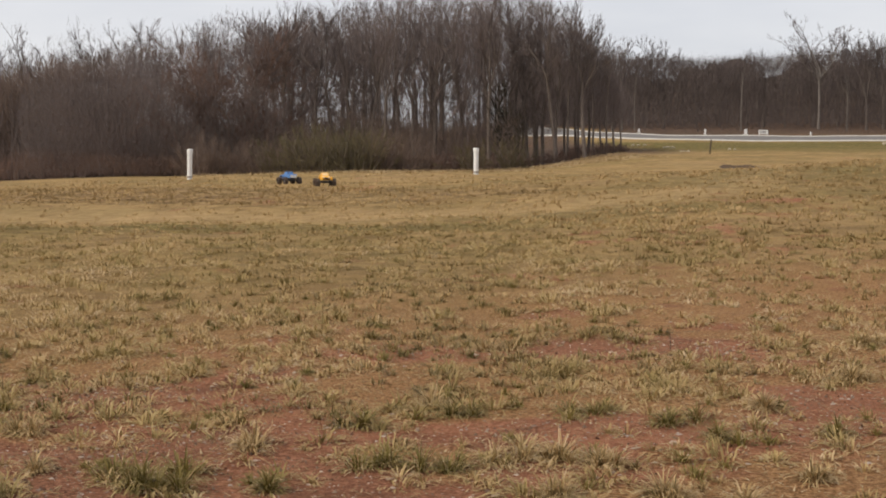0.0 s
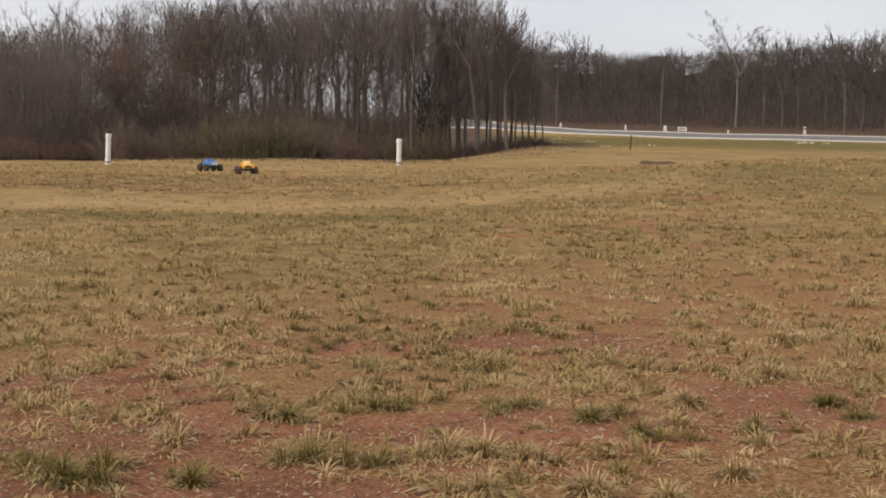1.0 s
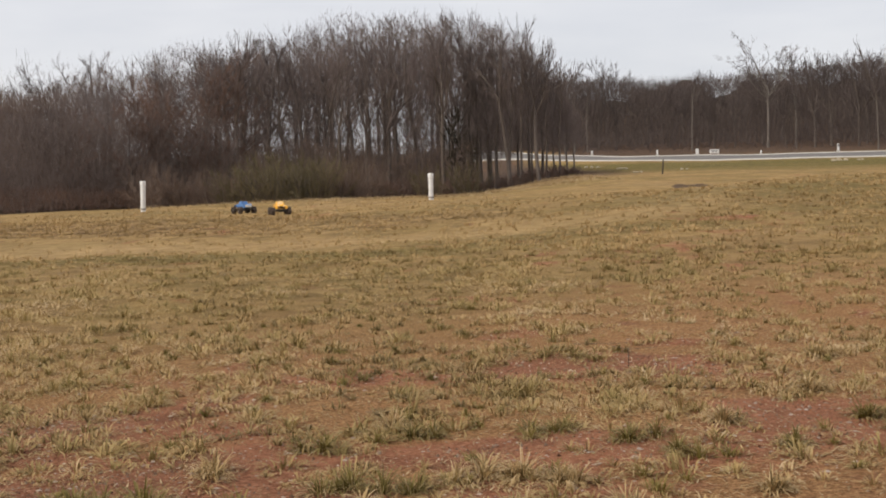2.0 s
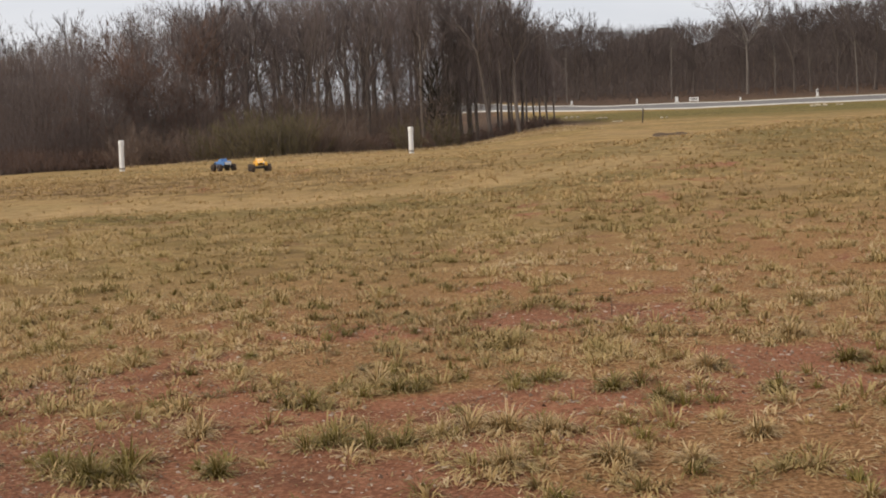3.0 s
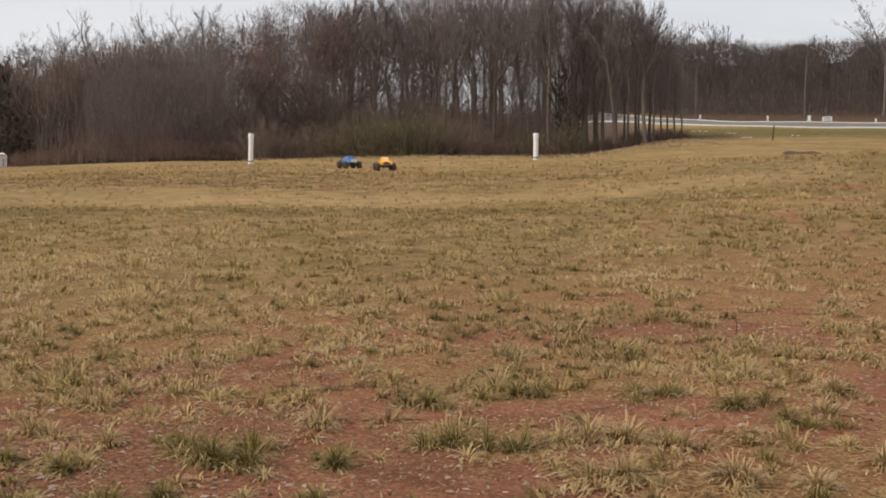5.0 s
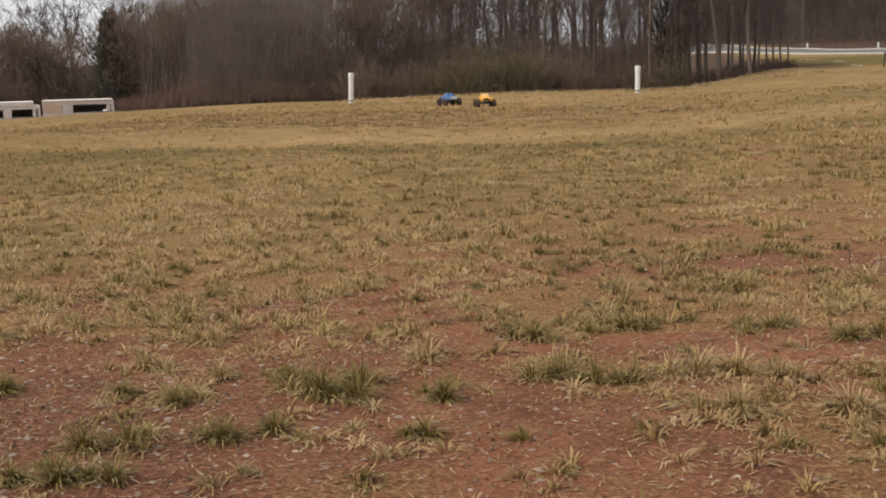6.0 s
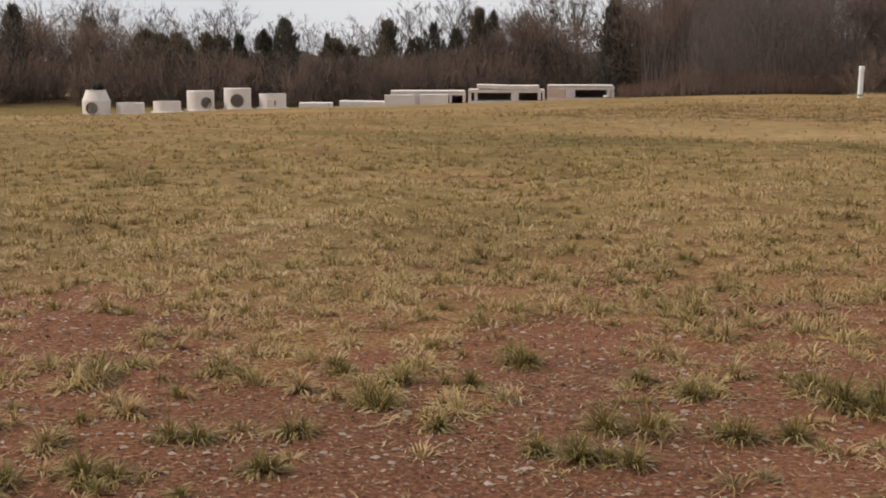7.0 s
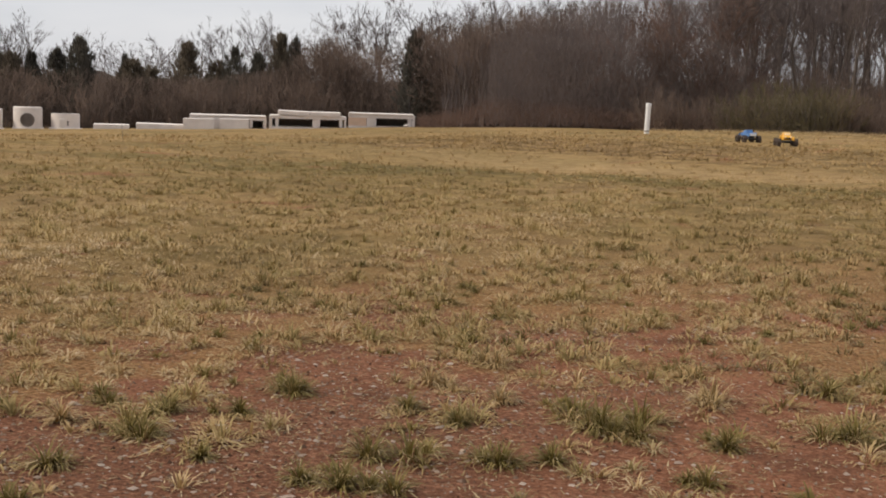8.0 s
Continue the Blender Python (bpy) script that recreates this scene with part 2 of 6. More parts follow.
BARK = bark_material("grey_bark", (0.069, 0.054, 0.046), (0.167, 0.136, 0.115), 0.22)
TWIG = twig_material("bare_twigs", (0.136, 0.109, 0.099), (0.232, 0.188, 0.172))
TWIG_RED = twig_material("budding_twigs", (0.138, 0.092, 0.073), (0.212, 0.143, 0.114))
TWIG_OLIVE = twig_material("olive_twigs", (0.116, 0.094, 0.054), (0.195, 0.162, 0.094))
IVY = twig_material("dark_ivy", (0.038, 0.032, 0.024), (0.101, 0.086, 0.065))
NEEDLE_BROWN = twig_material("bronzed_needles", (0.105, 0.086, 0.064), (0.180, 0.147, 0.110))
NEEDLE = twig_material("evergreen_needles", (0.080, 0.073, 0.060), (0.140, 0.127, 0.104))
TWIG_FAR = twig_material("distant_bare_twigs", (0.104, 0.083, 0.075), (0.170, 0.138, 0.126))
BRUSH = twig_material("brown_brush", (0.142, 0.103, 0.082), (0.225, 0.167, 0.134))
# twig colour darkened to put in the shade within the far wood
TWIG_DEEP = twig_material("inner_shade_far_twigs", (0.104, 0.082, 0.073), (0.165, 0.134, 0.121))
CONCRETE = plain("precast_concrete", (0.73, 0.66, 0.61), 0.85, vary=0.12, scale=1.6, relief=0.01)
# dark tone for rubber sleeves, and for shade painted into the slot
CONCRETE_DARK = plain("dark_sleeve_and_slot", (0.24, 0.21, 0.19), 0.9, vary=0.2, scale=2.5)
# concrete darkened so its colour carries the shade inside rings and vaults
CONCRETE_SHADE = plain("inner_shade_concrete", (0.24, 0.20, 0.17), 0.9, vary=0.2, scale=2.5)
CONCRETE_TAN = plain("tan_concrete", (0.68, 0.49, 0.36), 0.85, vary=0.15, scale=2.0)
PVC = plain("white_pvc", (0.80, 0.79, 0.77), 0.45, vary=0.05, scale=5)
PVC_GREY = plain("grey_mottled_ring", (0.33, 0.30, 0.26), 0.7, vary=0.3, scale=9)
ASPHALT = plain("worn_asphalt", (0.135, 0.124, 0.115), 0.9, vary=0.12, scale=0.6)
CRUMB = twig_material("soil_crumbs", (0.10, 0.048, 0.030), (0.58, 0.44, 0.33))
CHIP = twig_material("pale_chips", (0.30, 0.19, 0.13), (0.78, 0.67, 0.57))
KERB = plain("kerb_concrete", (0.47, 0.445, 0.41), 0.85, vary=0.1, scale=0.8)
STONE = plain("pale_stone", (0.42, 0.31, 0.22), 0.9, vary=0.25, scale=12, relief=0.004)
STONE_BIG = plain("pale_rock", (0.40, 0.34, 0.24), 0.9, vary=0.25, scale=2.0, relief=0.03)
# clay colour darkened to stand for shade on the cut face
CUT_CLAY = plain("shade_dark_clay", (0.07, 0.040, 0.018), 0.95, vary=0.35, scale=3.0, relief=0.04)
WHITE_SIGN = plain("white_sign_paint", (0.78, 0.78, 0.77), 0.5, vary=0.04, scale=4)
DARK_PAINT = plain("dark_paint", (0.03, 0.03, 0.032), 0.5, vary=0.2)
WOOD_STAKE = plain("weathered_wood", (0.06, 0.045, 0.035), 0.9, vary=0.3)
TYRE = plain("dusty_tyre_rubber", (0.081, 0.057, 0.043), 0.85, vary=0.3, scale=30)
RIM = plain("black_plastic", (0.02, 0.02, 0.021), 0.4, vary=0.15, scale=20)
NUT = plain("bright_wheel_metal", (0.62, 0.62, 0.60), 0.3, 0.9, vary=0.05)
YELLOW = plain("orange_yellow_shell", (0.80, 0.40, 0.03), 0.35, vary=0.06, scale=14)
BLUE = plain("blue_shell", (0.085, 0.20, 0.44), 0.45, vary=0.1, scale=14)
# cream window paint, made paler to hold the sky's reflection
GLASS_TINT = plain("cream_window_sky_tone", (0.78, 0.60, 0.36), 0.25, vary=0.08, scale=10)
GLASS_PALE = plain("silvery_window", (0.50, 0.55, 0.62), 0.2, vary=0.1, scale=10)
WHITE_TRIM = plain("white_trim", (0.75, 0.75, 0.74), 0.4, vary=0.05, scale=20)
BLACK_LUMP = plain("black_lump_skin", (0.010, 0.010, 0.010), 0.95, vary=0.3, scale=6)


# ---- helpers for meshes ----
def link_mesh(name, me, mat, parent=None, label=""):
    me.materials.append(mat)
    ob = new(name, me)
    if parent is not None:
        ob.parent = parent
    return tagged(ob, label)


def part(name, bm, mat, parent=None, label="", smooth=False):
    me = bpy.data.meshes.new(name)
    bm.to_mesh(me)
    bm.free()
    if smooth:
        me.polygons.foreach_set("use_smooth", np.ones(len(me.polygons), bool))
    return link_mesh(name, me, mat, parent, label)


def thing(name, x, y, z, turn=0.0, label="", category="", group=""):
    e = new(name)
    e.matrix_basis = pose(x, y, z, 0, 0, turn)
    e.empty_display_size = 0.1
    return tagged(e, label, category, group)


def quick_mesh(name, verts, faces, along=None, tone=None):
    """A mesh from arrays: verts (n, 3); faces, a list of (m, k) index arrays."""
    me = bpy.data.meshes.new(name)
    faces = [np.asarray(f, np.int32) for f in faces if len(f)]
    loops = np.concatenate([f.ravel() for f in faces])
    totals = np.concatenate([np.full(len(f), f.shape[1], np.int32) for f in faces])
    me.vertices.add(len(verts))
    me.vertices.foreach_set("co", np.asarray(verts, np.float32).ravel())
    me.loops.add(len(loops))
    me.loops.foreach_set("vertex_index", loops)
    me.polygons.add(len(totals))
    me.polygons.foreach_set("loop_start", np.concatenate([[0], np.cumsum(totals)[:-1]]).astype(np.int32))
    me.update(calc_edges=True)
    if along is not None:
        me.attributes.new("along", "FLOAT", "POINT").data.foreach_set("value", np.asarray(along, np.float32))
    if tone is not None:
        me.attributes.new("tone", "FLOAT", "POINT").data.foreach_set("value", np.asarray(tone, np.float32))
    return me


def add_box(bm, x0, x1, y0, y1, z0, z1, bevel=0.0, jitter=0.0):
    vs = bmesh.ops.create_cube(bm, size=1)["verts"]
    for v in vs:
        v.co = (x0 + (v.co.x + 0.5) * (x1 - x0), y0 + (v.co.y + 0.5) * (y1 - y0), z0 + (v.co.z + 0.5) * (z1 - z0))
        if jitter:
            v.co += Vector([random.uniform(-jitter, jitter) for _ in range(3)])
    if bevel:
        es = list({e for v in vs for e in v.link_edges})
        bmesh.ops.bevel(bm, geom=es, offset=bevel, segments=2, affect="EDGES", profile=0.6)
    return bm


def boxes(*rows, bevel=0.0):
    bm = bmesh.new()
    for r in rows:
        add_box(bm, *r, bevel=bevel)
    return bm


def lathe(profile, steps=24, bm=None, axis="z", at=(0, 0, 0)):
    """A turned solid from (radius, height) pairs; a radius of 0 closes it."""
    bm = bm or bmesh.new()
    rings = []
    for r, h in profile:
        ring = []
        for k in range(steps if r > 1e-6 else 1):
            a = 2 * math.pi * k / steps
            p = (r * math.cos(a), r * math.sin(a), h)
            if axis == "x":
                p = (p[2], p[0], p[1])
            elif axis == "y":
                p = (p[0], p[2], p[1])
            ring.append(bm.verts.new(Vector(p) + Vector(at)))
        rings.append(ring)
    for a, b in zip(rings, rings[1:]):
        for k in range(max(len(a), len(b))):
            q = [a[k % len(a)], a[(k + 1) % len(a)], b[(k + 1) % len(b)], b[k % len(b)]]
            q = list(dict.fromkeys(q))
            if len(q) > 2:
                bm.faces.new(q)
    bmesh.ops.recalc_face_normals(bm, faces=bm.faces)
    return bm


def extruded(outline, y0, y1, bevel=0.0):
    """A solid from an outline of (x, z) pairs, between y0 and y1."""
    bm = bmesh.new()
    a = [bm.verts.new((x, y0, z)) for x, z in outline]
    b = [bm.verts.new((x, y1, z)) for x, z in outline]
    bm.faces.new(a)
    bm.faces.new(b[::-1])
    for k in range(len(a)):
        j = (k + 1) % len(a)
        bm.faces.new((a[k], b[k], b[j], a[j]))
    bmesh.ops.recalc_face_normals(bm, faces=bm.faces)
    if bevel:
        bmesh.ops.bevel(bm, geom=list(bm.edges), offset=bevel, segments=2, affect="EDGES", profile=0.6)
    return bm


# ---- the lie of the land ----
def ss(a, b, v):
    """Smooth step from a to b."""
    t = np.clip((v - a) / (b - a), 0, 1)
    return t * t * (3 - 2 * t)


def lattice(i, j, seed):
    h = np.sin(i * 127.1 + j * 311.7 + seed * 74.7) * 43758.5453
    return h - np.floor(h)


def soft_noise(x, y, size, seed=0):
    """Smooth value noise from 0 to 1 with lumps of the given size."""
    x, y = np.asarray(x, float) / size, np.asarray(y, float) / size
    i, j = np.floor(x), np.floor(y)
    u, v = x - i, y - j
    u, v = u * u * (3 - 2 * u), v * v * (3 - 2 * v)
    a = lattice(i, j, seed) * (1 - u) + lattice(i + 1, j, seed) * u
    b = lattice(i, j + 1, seed) * (1 - u) + lattice(i + 1, j + 1, seed) * u
    return a * (1 - v) + b * v


def land(x, y):
    """Height of the field: nearly level at first, falling away to the left, a low ridge to the right, the road bank behind."""
    x, y = np.asarray(x, float), np.asarray(y, float)
    z = 0.0066 * np.clip(y, 0, 60)
    left = np.clip(3 * np.log1p(np.exp(np.clip((-x - 4) / 3, -20, 20))), 0, 60)
    z = z - 0.042 * left * ss(8, 34, y)
    z = z - (0.03 - 0.014 * ss(-8, -16, x)) * np.clip(y - 37, 0, 30) * ss(9, 2, x) * (1 - ss(75, 110, y))
    s = (x + 0.6) * 0.676 + (y - 15) * 0.737
    d = -(x + 0.6) * 0.737 + (y - 15) * 0.676
    z = z + np.clip(0.05 + 0.022 * s, 0, 0.45) * np.exp(-(d / 6.0) ** 2)
    z = z - 0.10 * np.exp(-((d - 8.5) / 3.5) ** 2) * ss(4, 10, s)
    z = z + 0.012 * np.clip(y - 45, 0, 50) * ss(3, 11, x)
    z = z + 0.055 * np.clip(y - 98, 0, 15) * ss(-60, -20, x) + 0.034 * np.clip(y - 113, 0, 60)
    z = z + (0.09 * ss(20.5, 26, y) - 0.09 * ss(27, 36, y) - 0.20 * np.exp(-((y - 18.5) / 2.7) ** 2)) * ss(5, 0, x) * ss(-14, -8, x)
    z = z + 1.15 * ss(70, 92, np.hypot(x, y)) * ss(-46, -60, x) * (y > 0)
    far = ss(9, 16, y)
    r = np.hypot(x, y)
    z = z + ss(4, 7, r) * (1 - ss(24, 34, r)) * 0.06 * (soft_noise(x, y, 0.9, 7) - 0.5)
    z = z + far * (0.10 * (soft_noise(x, y, 5.0, 3) - 0.5) + 0.05 * (soft_noise(x, y, 1.7, 4) - 0.5))
    z = z + (1 - ss(5, 10, np.hypot(x, y))) * (0.03 * (soft_noise(x, y, 0.6, 5) - 0.5) + 0.014 * (soft_noise(x, y, 0.22, 6) - 0.5))
    return z


def cover(x, y):
    """How thickly grass covers the soil, 0 to 1: bare clay shows in patches in the near part of the field."""
    x, y = np.asarray(x, float), np.asarray(y, float)
    near = 1 - ss(2.9, 8.0, np.hypot(x, y) + 0.05 * x)
    c = 0.92 - (0.55 - 0.13 * ss(-1.2, 0.4, x)) * near
    c = c + 0.55 * (soft_noise(x, y, 0.75, 11) - 0.5) + 0.7 * (soft_noise(x, y, 0.27, 12) - 0.5)
    for px, py, rx, ry, deep in ((0.75, 6.1, 0.75, 0.3, 1.0), (0.35, 4.45, 0.55, 0.16, 0.8), (0.9, 4.1, 0.45, 0.22, 0.6), (1.6, 4.75, 0.3, 0.3, 0.5),
                                 (-0.75, 4.35, 0.5, 0.2, 0.5), (-1.4, 5.2, 0.6, 0.25, 0.5), (-1.75, 2.8, 0.8, 0.45, 0.6), (-1.9, 4.3, 0.5, 0.3, 0.45),
                                 (-1.45, 4.95, 0.4, 0.2, 0.6), (-1.1, 3.45, 0.4, 0.35, 0.5), (-2.6, 2.3, 0.7, 0.5, 0.4), (2.6, 5.2, 0.7, 0.25, 0.4), (-4.2, 3.7, 0.9, 0.4, 0.6), (-3.6, 3.1, 0.7, 0.3, 0.6), (-0.9, 3.05, 0.45, 0.25, 0.6), (-0.35, 3.4, 0.35, 0.18, 0.7), (1.55, 5.0, 0.5, 0.14, 0.6)):
        c = c - deep * np.exp(-((x - px) / rx) ** 2 - ((y - py) / ry) ** 2)
    return np.clip(c - 0.20 * near_slope(x, y), 0, 1)


def near_slope(x, y):
    """The rough, thinly grassed slope on the near side of the low ridge."""
    d = -(x + 0.6) * 0.737 + (y - 15) * 0.676
    r = np.hypot(x, y)
    return ss(1.5, -2.5, d) * ss(6, 9, r) * (1 - ss(17, 24, r)) * ss(-0.5, 1.5, x) * (0.4 + 0.8 * soft_noise(x, y, 1.5, 85))


def calm(x, y):
    """How even the grass is: less so on the near slope than on the flat beyond the ridge."""
    d = -(x + 0.6) * 0.737 + (y - 15) * 0.676
    return 1 - 0.55 * ss(-2, 2, d) * ss(8, 13, np.hypot(x, y))


def bank_slope(x, y):
    """The rough brown face of the low pad on which the vent pipes stand."""
    f = y + 0.8 * (soft_noise(x, y, 2.5, 71) - 0.5)
    foot = np.interp(x, [-6.2, -4.2, -2.3, -0.5, 1.3], [21.5, 20.9, 19.9, 19.8, 20.3])
    brow = np.interp(x, [-9.0, -5.7, -2.8, -0.6, 1.4], [29.0, 27.0, 24.2, 23.1, 22.5])
    return ss(0, 0.7, f - foot) * (1 - ss(-0.8, 0.6, f - brow)) * ss(-13, -8, x) * (1 - ss(1.2, 2.6, x)) * (0.35 + 0.9 * soft_noise(x, y, 1.3, 72))


def swale(x, y):
    """The worn, paler hollow that curves from the foot of the pad round to the gully."""
    line = np.interp(x, [-12, -5.5, -3.5, -2.0, 0.0, 2.0, 3.4, 5.2, 7.4, 9.8], [21.6, 19.9, 18.9, 18.1, 18.1, 18.5, 19.3, 21.4, 29.0, 40.0])
    wide = 1.1 + 0.5 * ss(2.5, 5.0, x) + 2.0 * ss(5, 8, x)
    return np.exp(-((y - line + 0.9 * (soft_noise(x, y, 1.8, 76) - 0.5)) / wide) ** 2) * ss(-12, -6, x) * (1 - 0.4 * ss(5.0, 9.0, x)) * (1 - ss(9.8, 11, x)) * (0.7 + 0.3 * soft_noise(x, y, 1.4, 77))


def stony(x, y):
    """Where gravel lies thickest on the bare ground."""
    return np.clip(1.1 * np.exp(-((x + 1.65) / 0.75) ** 2 - ((y - 2.7) / 0.65) ** 2) + 0.5 * ss(-0.2, -1.2, x) + 0.5 * soft_noise(x, y, 0.5, 78) - 0.3, 0, 0.9) * ss(7.0, 4.5, np.hypot(x, y))


def wet_strip(x, y):
    """A greener strip in the shallow swale, and the mown verge below the road."""
    line = np.interp(x, [-4.0, -2.3, -1.0, 0.0, 1.0, 2.6, 4.2, 7.3], [14.4, 14.6, 14.5, 15.3, 15.8, 16.7, 17.1, 19.0])
    f = y - line + 0.8 * (soft_noise(x, y, 2.0, 73) - 0.5)
    s = np.exp(-(f / 1.1) ** 2) * ss(-14, -6, x) * (1 - 0.6 * ss(2, 6, x)) * (1 - ss(7, 10, x)) * (0.35 + 0.75 * soft_noise(x, y, 1.0, 74))
    verge = ss(58, 72, y) * (1 - ss(99, 102, y)) * ss(8, 13, x) * (0.75 + 0.3 * soft_noise(x, y, 5.0, 75))
    e, d = (x + 0.6) * 0.676 + (y - 15) * 0.737, -(x + 0.6) * 0.737 + (y - 15) * 0.676
    slope = np.exp(-((d - 0.5) / 2.6) ** 2) * ss(3, 10, e) * (0.2 + 0.8 * soft_noise(x, y, 1.1, 79))
    r = np.hypot(x, y)
    bank = 0.55 * ss(68, 76, r) * (1 - ss(88, 94, r)) * ss(-44, -52, x)
    return np.clip(0.85 * s + verge + 0.6 * slope + bank, 0, 0.92)


def wooded(x, y):
    """Where leaf litter lies under the trees."""
    r = np.hypot(x, y)
    far = ss(109.5, 112, y) * ss(12, 18, x) + ss(135, 150, y)
    grove = ss(56, 61, y) * (1 - ss(110, 118, y)) * (1 - ss(9, 13, x)) * ss(-60, -40, x)
    left = ss(78, 84, r) * (1 - ss(-32, -20, x)) * (y > 0) * np.where(x < -62, ss(96, 102, r), 1.0)
    return np.clip(far + grove + left, 0, 1)


def steps_out(first, grow, end):
    v, out = 0.0, [0.0]
    while v < end:
        v += max(first, grow * v)
        out.append(v)
    return np.array(out)


def build_ground():
    xs = steps_out(0.08, 0.058, 2600)
    xs = np.concatenate([-xs[:0:-1], xs]) - 0.8
    ahead, behind = steps_out(0.08, 0.034, 2600), steps_out(0.10, 0.12, 2600)
    ys = np.concatenate([2.9 - behind[:0:-1], 2.9 + ahead])
    gx, gy = np.meshgrid(xs, ys)
    nx, ny = len(xs), len(ys)
    verts = np.stack([gx, gy, land(gx, gy)], -1).reshape(-1, 3)
    k = np.arange(nx * ny).reshape(ny, nx)
    quads = np.stack([k[:-1, :-1], k[:-1, 1:], k[1:, 1:], k[1:, :-1]], -1).reshape(-1, 4)
    me = quick_mesh("ground", verts, [quads])
    me.polygons.foreach_set("use_smooth", np.ones(len(quads), bool))
    me.attributes.new("cover", "FLOAT", "POINT").data.foreach_set("value", cover(gx, gy).astype(np.float32).ravel())
    me.attributes.new("matted", "FLOAT", "POINT").data.foreach_set("value", ss(5.5, 10.5, np.hypot(gx, gy) - 0.9 * np.clip(gx, 0, 4) + 0.7 * np.clip(-gx - 0.5, 0, 3)).astype(np.float32).ravel())
    me.attributes.new("bank", "FLOAT", "POINT").data.foreach_set("value", bank_slope(gx, gy).astype(np.float32).ravel())
    me.attributes.new("wooded", "FLOAT", "POINT").data.foreach_set("value", wooded(gx, gy).astype(np.float32).ravel())
    me.attributes.new("swale", "FLOAT", "POINT").data.foreach_set("value", swale(gx, gy).astype(np.float32).ravel())
    me.attributes.new("stony", "FLOAT", "POINT").data.foreach_set("value", stony(gx, gy).astype(np.float32).ravel())
    me.attributes.new("wet", "FLOAT", "POINT").data.foreach_set("value", wet_strip(gx, gy).astype(np.float32).ravel())
    return tagged(link_mesh("ground", me, SOIL), "rough field of dry grass over red clay", "ground", kind="structure")


build_ground()


def turf_tone(x, y):
    """How pale the grass is from place to place; darker in hollows, olive strip and pad face to paint in relief
    shading.
    """
    return (0.42 + 0.6 * (soft_noise(x, y, 2.6, 81) - 0.5) + 0.45 * (soft_noise(x, y, 0.8, 82) - 0.5) + 0.5 * (soft_noise(x, y, 0.3, 83) - 0.5)
            # same noise as the hummocks, so their low spots are painted shade-dark
            + 0.8 * (soft_noise(x, y, 0.9, 7) - 0.5) - 0.55 * wet_strip(x, y) - 0.6 * bank_slope(x, y) * (soft_noise(x, y, 0.9, 84) > 0.45) + 0.3 * swale(x, y))


# ---- road on its bank ----
def smooth_line(points, per=10):
    p = np.array(points, float)
    p = np.vstack([2 * p[0] - p[1], p, 2 * p[-1] - p[-2]])
    out = []
    for k in range(1, len(p) - 2):
        for t in np.linspace(0, 1, per, endpoint=False):
            a, b, c, d = p[k - 1], p[k], p[k + 1], p[k + 2]
            out.append(0.5 * (2 * b + (c - a) * t + (2 * a - 5 * b + 4 * c - d) * t * t + (3 * b - a - 3 * c + d) * t ** 3))
    out.append(p[-2])
    return np.array(out)


ROAD = smooth_line([(150, 109), (90, 106.5), (60, 105), (40, 104), (26, 105), (17, 108), (11.5, 116), (9, 128), (6.5, 142), (2, 165), (-6, 200)])
way = np.gradient(ROAD, axis=0)
way /= np.linalg.norm(way, axis=1)[:, None]
SIDE = np.stack([-way[:, 1], way[:, 0]], 1)


def ribbon(name, offsets, lifts, mat, label, category="road"):
    """A strip along the road; offsets across it, lifts above the ground."""
    rows = []
    for o, h in zip(offsets, lifts):
        q = ROAD + SIDE * o
        rows.append(np.column_stack([q, land(q[:, 0], q[:, 1]) + h]))
    v = np.stack(rows, 1)
    n, m = v.shape[:2]
    k = np.arange(n * m).reshape(n, m)
    f = np.stack([k[:-1, :-1], k[1:, :-1], k[1:, 1:], k[:-1, 1:]], -1).reshape(-1, 4)
    return tagged(link_mesh(name, quick_mesh(name, v.reshape(-1, 3), [f]), mat), label, category, kind="structure")


ribbon("road", [-3.6, -2.4, -1.2, 0, 1.2, 2.4, 3.6], [0.04] * 7, ASPHALT, "worn grey asphalt road on a low bank")
ribbon("kerb_1", [3.55, 3.6, 3.82, 3.86], [0.0, 0.10, 0.10, 0.0], KERB, "pale concrete kerb along the road", "kerb")
ribbon("kerb_2", [-3.86, -3.82, -3.6, -3.55], [0.0, 0.10, 0.10, 0.0], KERB, "pale concrete kerb along the road", "kerb")


